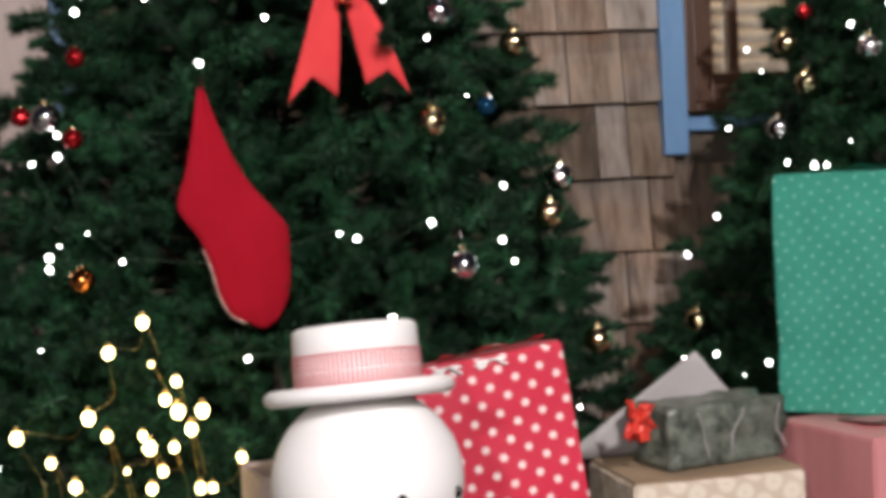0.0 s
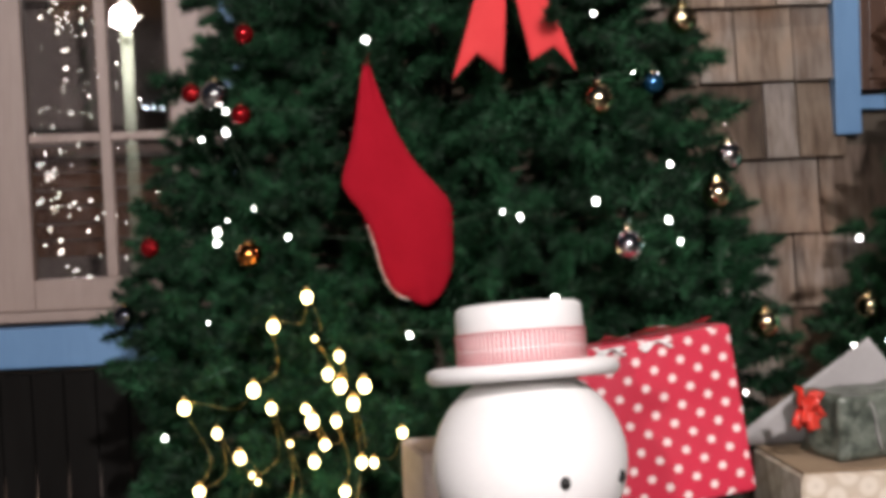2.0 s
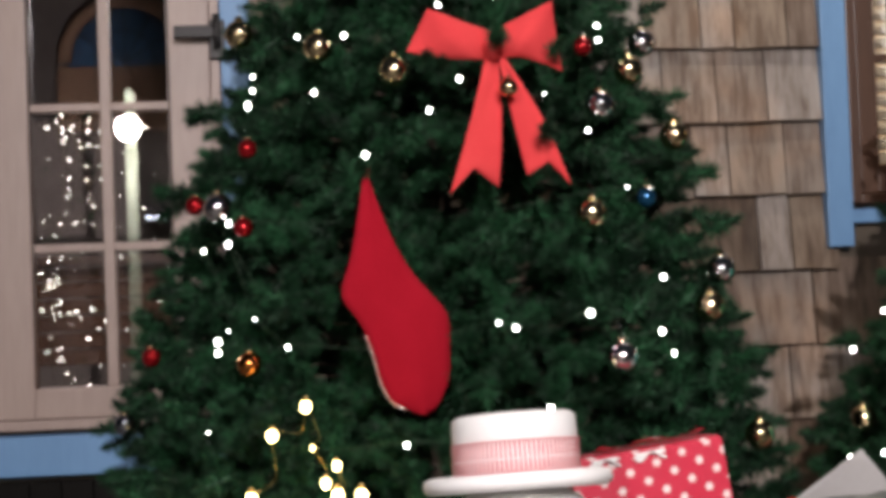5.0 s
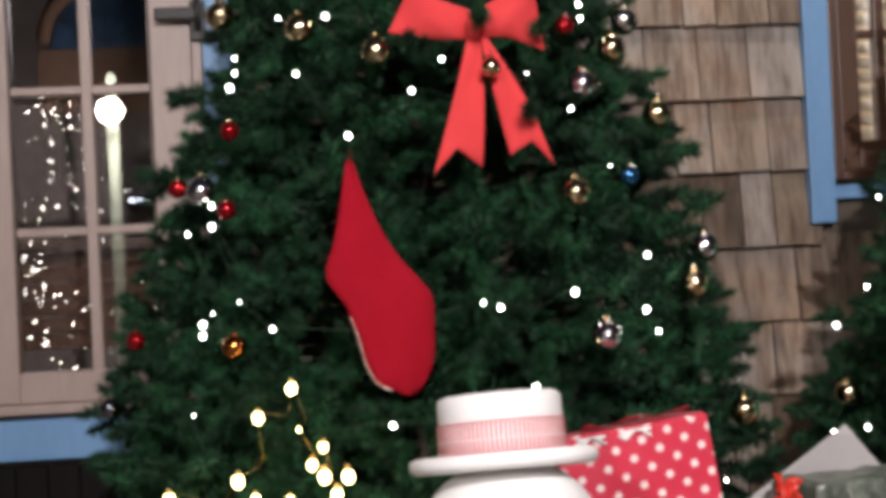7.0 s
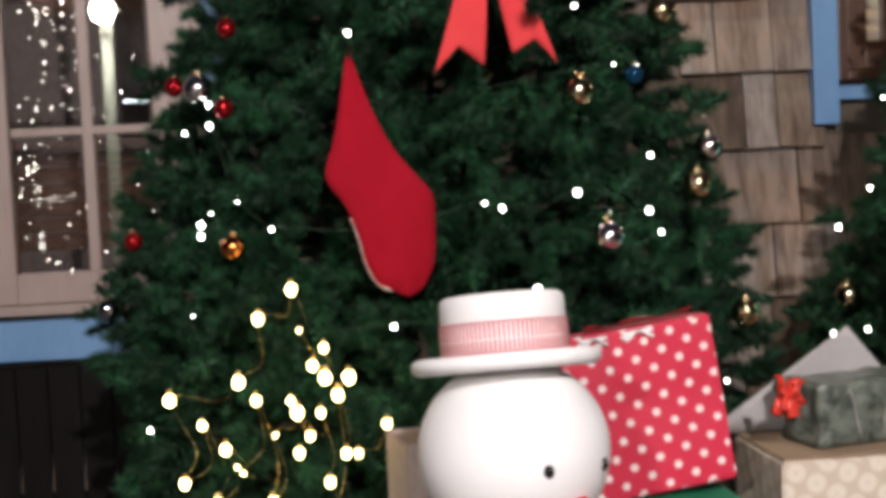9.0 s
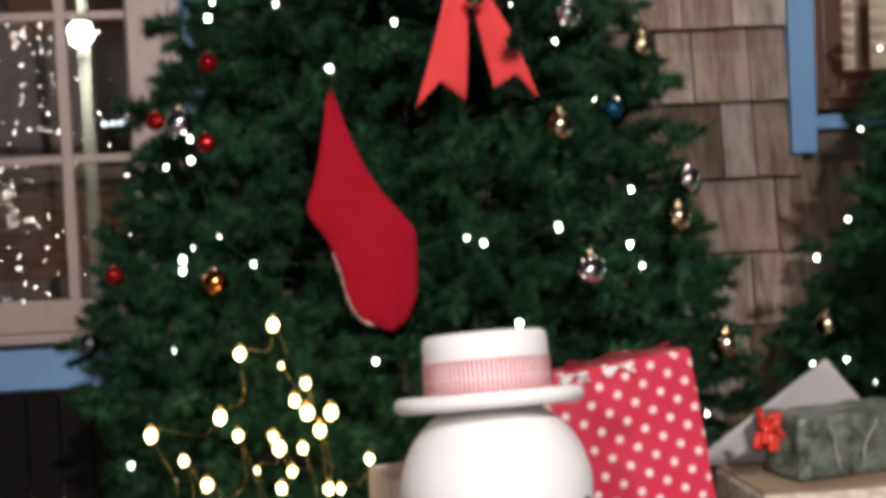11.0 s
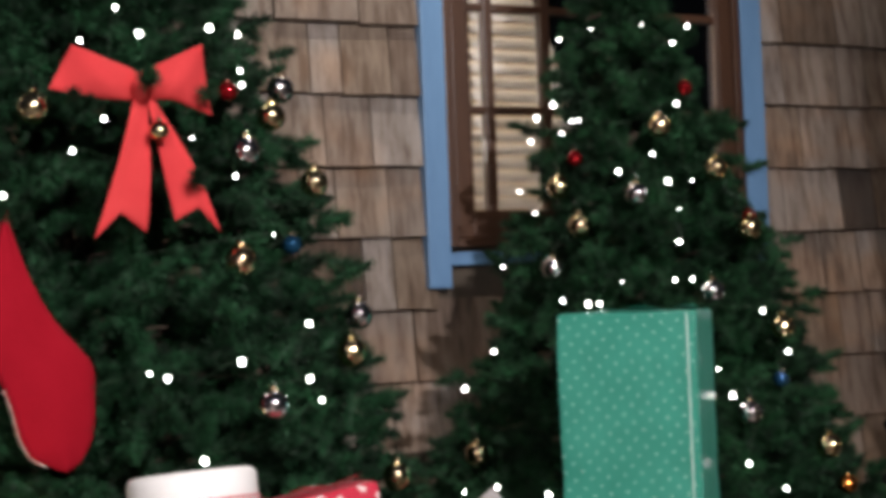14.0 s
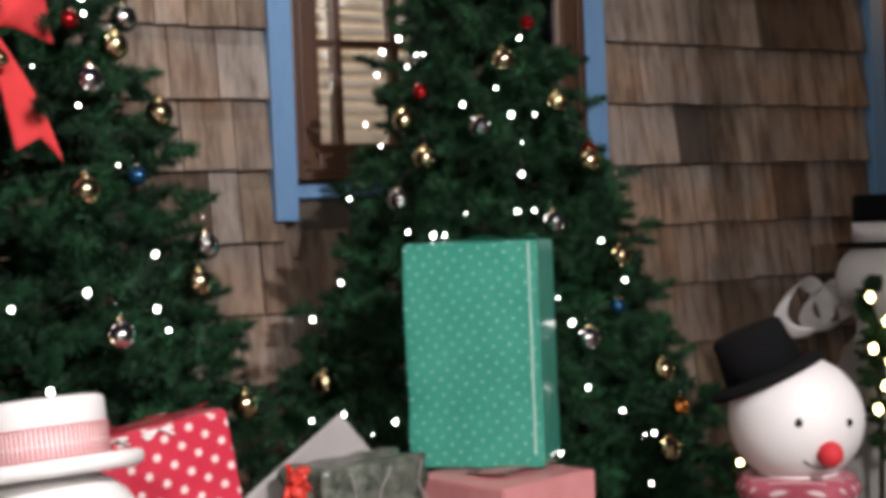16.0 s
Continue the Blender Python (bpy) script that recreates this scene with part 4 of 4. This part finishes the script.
garland()
gl = empty("string_lights", (3.62, -1.29, 0), "string of warm lights on the garland", "string lights", "light strings on the trees")
SPOTS = [(-0.035, 1.294), (0.027, 1.225), (-0.03, 1.155), (0.033, 1.116), (0.014, 1.05), (-0.02, 0.99), (0.05, 1.2), (0.06, 1.0)]
part("wire", tube(bmesh.new(), [(x, 0.0, z) for x, z in SPOTS[:6]] + [(0.03, 0.06, 0.95)], 0.0012, 5), M_WIRE, gl)
for x, z in SPOTS:
    b = part("bulb", ball(bmesh.new(), (0, 0, 0), 0.011, (1, 1, 1.2), 0, 12, 8), M_WARM, gl)
    b.location = (x, 0.0, z)
low = empty("string_lights", (3.18, -1.25, 0), "loose pair of warm lights low beside the fir", "string lights", "light strings on the trees")
part("wire", tube(bmesh.new(), [(-0.04, 0, 0.897), (0.0, 0.01, 0.90), (0.02, 0.0, 0.86), (0.034, 0, 0.83), (0.0, 0.02, 0.5), (0, 0, 0.004)], 0.0012, 5), M_WIRE, low)
for x, z in ((-0.04, 0.897), (-0.012, 0.903), (0.034, 0.83)):
    b = part("bulb", ball(bmesh.new(), (0, 0, 0), 0.008, (1.1, 1, 1), 0, 12, 8), M_WARM, low)
    b.location = (x, 0, z)

rib = empty("ribbon_bow", (3.87, -0.78, 1.236), "loose silver white ribbon bow on a dark stick", "bow")
rib.scale = (0.94, 0.94, 0.94)
part("stick", tube(bmesh.new(), [(0.05, 0.02, -1.31), (0.02, 0.02, -0.6), (0.0, 0.03, 0.0), (-0.05, 0.02, 0.10), (-0.09, 0.0, 0.19)], 0.009, 7, taper=0.5), M_BARK, rib, "dark twig")
part("twig", tube(bmesh.new(), [(0.0, 0.03, 0.0), (0.03, 0.01, 0.09), (0.02, 0.0, 0.2)], 0.006, 6, taper=0.4), M_BARK, rib, "dark twig")
for s, (rx, rz, tilt) in enumerate(((0.10, 0.085, 25), (0.085, 0.07, -35))):
    pts = [(math.cos(a) * rx + (0.05 if s else -0.05), 0.02 * math.sin(2 * a), math.sin(a) * rz) for a in (2 * math.pi * k / 20 for k in range(21))]
    bm = bmesh.new()
    def shape(u, v, pts=pts):
        p = chain(pts, u)
        return (p[0] + 0.02 * (v - 0.5), p[1] - 0.045 * v, p[2] + 0.035 * (v - 0.5))
    part("ribbon_loop", sheet(bm, shape, 30, 3, 0.0015), M_SILVER_RIB, rib)

# ---------------------------------------------------------------- behind the camera, partly seen in the window's mirror image; mast, young tree and shrub are added unseen
post = empty("street_lamp", (LAMP.x, LAMP.y - 0.02, 0), "pale green street lamp with a bright white globe", "street lamp")
part("pole", lathe(bmesh.new(), [(0.11, 0.0), (0.10, 0.2), (0.055, 0.3), (0.05, LAMP.z - 0.3), (0.045, LAMP.z + 0.3), (0.02, LAMP.z + 0.34)], 20), M_POST, post)
part("globe_arm", tube(bmesh.new(), [(0, 0.02, LAMP.z - 0.16), (0, 0.12, LAMP.z - 0.14)], 0.02, 8), M_POST, post)
globe = part("globe", ball(bmesh.new(), (0, 0.14, LAMP.z), 0.10, (1, 1, 1), 0, 24, 16), M_GLOBE, post)
globe.visible_shadow = False

# mast added to carry the frontal floodlight, outside the mirror image
mast = empty("flood_mast", (FLOOD.x, FLOOD.y - 0.2, 0), "unseen tall grey mast with a black floodlight head, added for frontal light", "floodlight")
part("pole", lathe(bmesh.new(), [(0.09, 0.0), (0.08, 0.2), (0.05, 0.3), (0.045, 3.7), (0.02, 3.75)], 20), M_POST, mast)
part("flood_head", boxed(-0.12, 0.12, 0.10, 0.22, 3.8, 4.03, 0.02), M_IRON, mast, "black floodlight head")
part("flood_arm", tube(bmesh.new(), [(0, 0, 3.7), (0, 0.14, 3.83)], 0.02, 8), M_IRON, mast)


def eave_lamp(at, reach, label):
    """A lamp under a dish on an arm from the wall."""
    lamp = empty("eave_lamp", (at.x, 0, at.z), label, "wall lamp", "lamps along the wall")
    part("arm", tube(bmesh.new(), [(0, 0.03, 0.05), (0, -reach * 0.5, 0.16), (0, -reach, 0.06)], 0.012, 8), M_IRON, lamp)
    part("dish", lathe(bmesh.new(), [(0.03, 0.06), (0.05, 0.04), (0.13, -0.02), (0.14, -0.035), (0.125, -0.025), (0.02, 0.03)], 28, 0, pose(0, -reach, 0)), M_IRON, lamp)
    part("wall_plate", lathe(bmesh.new(), [(0.05, 0.0), (0.05, 0.03), (0.02, 0.04)], 20, 0, pose(0, 0.0, 0.05, 90)), M_IRON, lamp)
    return lamp


eave_lamp(EAVE, 0.62, "black dish lamp on an arm above the firs")
eave_lamp(PORCH, 0.75, "black dish lamp on an arm further along the wall")

far = empty("opposite_house", (-0.6, -9.2, 0), "brown board house across the way with an arched window", "house")
part("wall", boxed(-7, 7, -0.3, 0, 0, 6), M_PALE, far)
for k in range(30):
    part("board", boxed(-7, 7, 0.0, 0.02, k * 0.2, k * 0.2 + 0.17), M_PALE, far)
arch_win = part("arched_window", lathe(bmesh.new(), [(0.02, 0.0), (0.52, 0.0), (0.52, 0.03), (0.02, 0.03)], 48, 0, pose(-0.37, 0.06, 3.72, 90)), M_BLUEGLASS, far, "arched window with blue leaded glass")
bm = bmesh.new()
tube(bm, [(-0.37 + 0.57 * math.cos(a), 0.06, 3.72 + 0.57 * math.sin(a)) for a in (math.pi * k / 24 for k in range(25))], 0.07, 8)
box(bm, -1.0, 0.26, 0.02, 0.10, 3.05, 3.66, 0.01)
part("arch_frame", bm, M_SIDING, far)
bm = bmesh.new()
for k in range(1, 6):
    a = math.pi * k / 6
    tube(bm, [(-0.37, 0.07, 3.7), (-0.37 + 0.52 * math.cos(a), 0.07, 3.72 + 0.52 * math.sin(a))], 0.012, 6)
tube(bm, [(-0.37 + 0.28 * math.cos(a), 0.07, 3.72 + 0.28 * math.sin(a)) for a in (math.pi * k / 16 for k in range(17))], 0.012, 6)
part("leading", bm, M_IRON, far)

lantern = empty("wall_lantern", (-0.44, -9.1, 2.78), "small white wall lantern on the house across the way", "lantern")
part("bracket", boxed(-0.04, 0.04, -0.085, 0.0, -0.06, 0.06, 0.01), M_IRON, lantern)
part("glass", ball(bmesh.new(), (0, 0.06, 0), 0.055, (1, 1, 1.1), 0, 16, 10), M_LANTERN, lantern, "glowing white glass")
strip = empty("strip_light", (-0.57, -8.9, 2.2), "row of cool white lights along a shelf across the way", "strip light")
part("rail", boxed(-0.22, 0.22, -0.2, 0.0, -0.03, -0.012, 0.004), M_IRON, strip)
for k in range(6):
    part("tube_light", lathe(bmesh.new(), [(0.01, -0.024), (0.015, -0.02), (0.015, 0.02), (0.01, 0.024)], 10, 0, pose(-0.19 + k * 0.075, 0, 0.004, 0, 90, 0)), M_STRIP, strip)

def young_tree(at, bend, edge, reach, top, seed):
    """An unseen thin tree with its crown on one side, added to block light from the wall. bend: trunk's offsets by
    height; edge: height of the crown's underside at its inner end.
    """
    rng = np.random.default_rng(seed)
    tree = empty("young_tree", (*at, 0), "unseen slender young tree added to throw its shadow on the wall", "tree")
    part("trunk", tube(bmesh.new(), [(x, 0, z) for x, z in bend], 0.049, 10, taper=0.9), M_BARK, tree)
    tw = []
    for k in range(620):
        u = 0.14 + reach * rng.random()
        tw.append(((u, rng.normal(0, 0.1), edge - 1.16 * (u - 0.19) + 0.06 + top * rng.random() ** 1.3), (rng.normal(), rng.normal(), rng.normal()), rng.uniform(1.0, 1.7)))
    foliage("crown", tw, tree, M_NEEDLE_B, rng)
    lb = bmesh.new()
    for k in range(8):
        z0 = edge - 0.1 + 0.09 * k
        tube(lb, [(0.0, 0, z0), (0.3, rng.uniform(-0.1, 0.1), z0 + 0.12), (0.05 + reach, rng.uniform(-0.1, 0.1), z0 + 0.05)], 0.006, 5, taper=0.4)
    tagged(part("limb_wood", lb, M_BARK, tree), kind="stuff")
    return tree


# added out of view: trunk casts the dark streak, crown dims the upper right
young_tree((3.25, -2.4), [(0.05, 0.0), (0.045, 1.0), (0.03, 2.35), (0.0, 2.87), (-0.01, 4.0)], 2.82, 0.75, 1.1, 33)
rng = np.random.default_rng(35)

# shrub added out of view to keep the flood off the lower right wall
shrub = empty("shrub", (3.36, -2.42, 0), "unseen dense dark evergreen shrub beside the young tree, added to shade the wall", "shrub")
part("stem", tube(bmesh.new(), [(0, 0, 0), (0.02, 0, 0.8), (0, 0, 1.8)], 0.03, 8, taper=0.3), M_BARK, shrub)
tw = []
for k in range(620):
    a, h = rng.random() * 2 * math.pi, 2.22 * rng.random() ** 0.8
    fat = 0.38 * (1 - max(0, h - 1.7) / 0.62) * rng.uniform(0.2, 1.0)
    tw.append(((fat * math.cos(a), 0.5 * fat * math.sin(a), h), (math.cos(a), math.sin(a), 0.5), rng.uniform(1.1, 1.7)))
foliage("crown", tw, shrub, M_NEEDLE_B, rng)

lit = empty("lit_shrub", (-1.0, -7.6, 0), "shrub wound with hundreds of fairy lights", "shrub")
rng = np.random.default_rng(21)
bm = bmesh.new()
for k in range(140):
    z = rng.uniform(0.7, 3.05)
    x = rng.normal(-0.32 + 0.10 * math.sin(3 * z), 0.16) if k % 3 else rng.uniform(-0.55, 0.62)
    ball(bm, (x, rng.normal(0, 0.15), z), rng.choice([0.005, 0.006, 0.008, 0.011]), (1, 1, 1), 0, 6, 4)
tagged(part("fairy_lights", bm, M_FAR, lit), kind="stuff")
tw = [((rng.normal(-0.1, 0.2), rng.normal(-0.6, 0.08), rng.uniform(0.3, 3.1)), (rng.normal(), rng.normal(), rng.normal()), 0.9) for _ in range(50)]
foliage("leaves", tw, lit, M_NEEDLE_B, rng)
part("stem", tube(bmesh.new(), [(0, -0.5, 0), (0.03, -0.55, 1.2), (-0.1, -0.6, 3.0)], 0.05, 8, taper=0.3), M_BARK, lit)

# ---------------------------------------------------------------- shingles
JOINTS = {10: [1.95, 2.22, 3.79, 4.03, 4.16], 9: [1.89, 2.06, 2.16, 2.32, 3.79, 4.03, 4.16], 8: [1.94, 2.1, 2.25, 3.86, 3.96, 4.07], 7: [2.02, 2.13, 2.3, 3.77, 4.02, 4.17],
          6: [2.21, 2.31, 3.93, 4.09], 5: [2.1, 2.37, 4.0, 4.13], 4: [2.08, 2.29]}
rng = random.Random(11)
NEAR, rest = 0, bmesh.new()
SHAPES = {}


def shingle_mesh(width, height):
    """A wedge: 40 mm thick at its butt, thin at the top."""
    key = (round(width, 3), round(height, 3))
    if key not in SHAPES:
        w, h = width / 2, height
        me = bpy.data.meshes.new("shingle")
        drop = rng.uniform(-0.003, 0.003)
        me.from_pydata([(-w, -0.006, drop), (w, -0.006, -drop), (w, 0.034, -drop), (-w, 0.034, drop), (-w, 0.029, h), (w, 0.029, h), (w, 0.034, h), (-w, 0.034, h)], [],
                       [(0, 1, 5, 4), (1, 2, 6, 5), (2, 3, 7, 6), (3, 0, 4, 7), (4, 5, 6, 7), (3, 2, 1, 0)])
        me.materials.append(M_SHINGLE)
        SHAPES[key] = me
    return SHAPES[key]


def covered(x0, x1, z0, z1):
    return any(x0 > a - 0.075 and x1 < b + 0.08 and z0 > c - 0.13 and z1 < d for a, b, c, d in WINDOWS)


for k in range(0, 19):
    z = BASE + k * EXPOSURE
    cuts = sorted(JOINTS.get(k, []))
    x = X0
    stops = []
    while x < X1:
        stops.append(x)
        x += rng.uniform(0.09, 0.24)
    if cuts:
        stops = [s for s in stops if not (1.7 < s < 2.55 or 3.6 < s < 4.3)] + cuts
        stops.sort()
    stops.append(X1)
    for a, b in zip(stops, stops[1:]):
        pieces = [(a, b)]
        for wx0, wx1, wz0, wz1 in WINDOWS:
            if z + EXPOSURE > wz0 - 0.1 and z < wz1 + 0.05:
                cutl, cutr, out = wx0 - 0.04, wx1 + 0.04, []
                for p, q in pieces:
                    if p < cutl:
                        out.append((p, min(q, cutl)))
                    if q > cutr:
                        out.append((max(p, cutr), q))
                pieces = out
        for p, q in pieces:
            if q - p < 0.02:
                continue
            w, cx = q - p - rng.uniform(0.003, 0.008), (p + q) / 2
            dz, dy = rng.uniform(-0.003, 0.003), rng.uniform(-0.002, 0.003)
            if 0.7 < cx < 5.1 and 3 <= k <= 11 and NEAR < 300:
                ob = new("shingle", shingle_mesh(w, EXPOSURE + 0.03))
                ob.parent = wall
                ob.location = (cx, dy, z + dz)
                NEAR += 1
            else:
                me = shingle_mesh(w, EXPOSURE + 0.03)
                vs = [rest.verts.new(v.co + Vector((cx, dy, z + dz))) for v in me.vertices]
                for f in me.polygons:
                    rest.faces.new([vs[i] for i in f.vertices])
tagged(part("shingles", rest, M_SHINGLE, wall), kind="stuff")
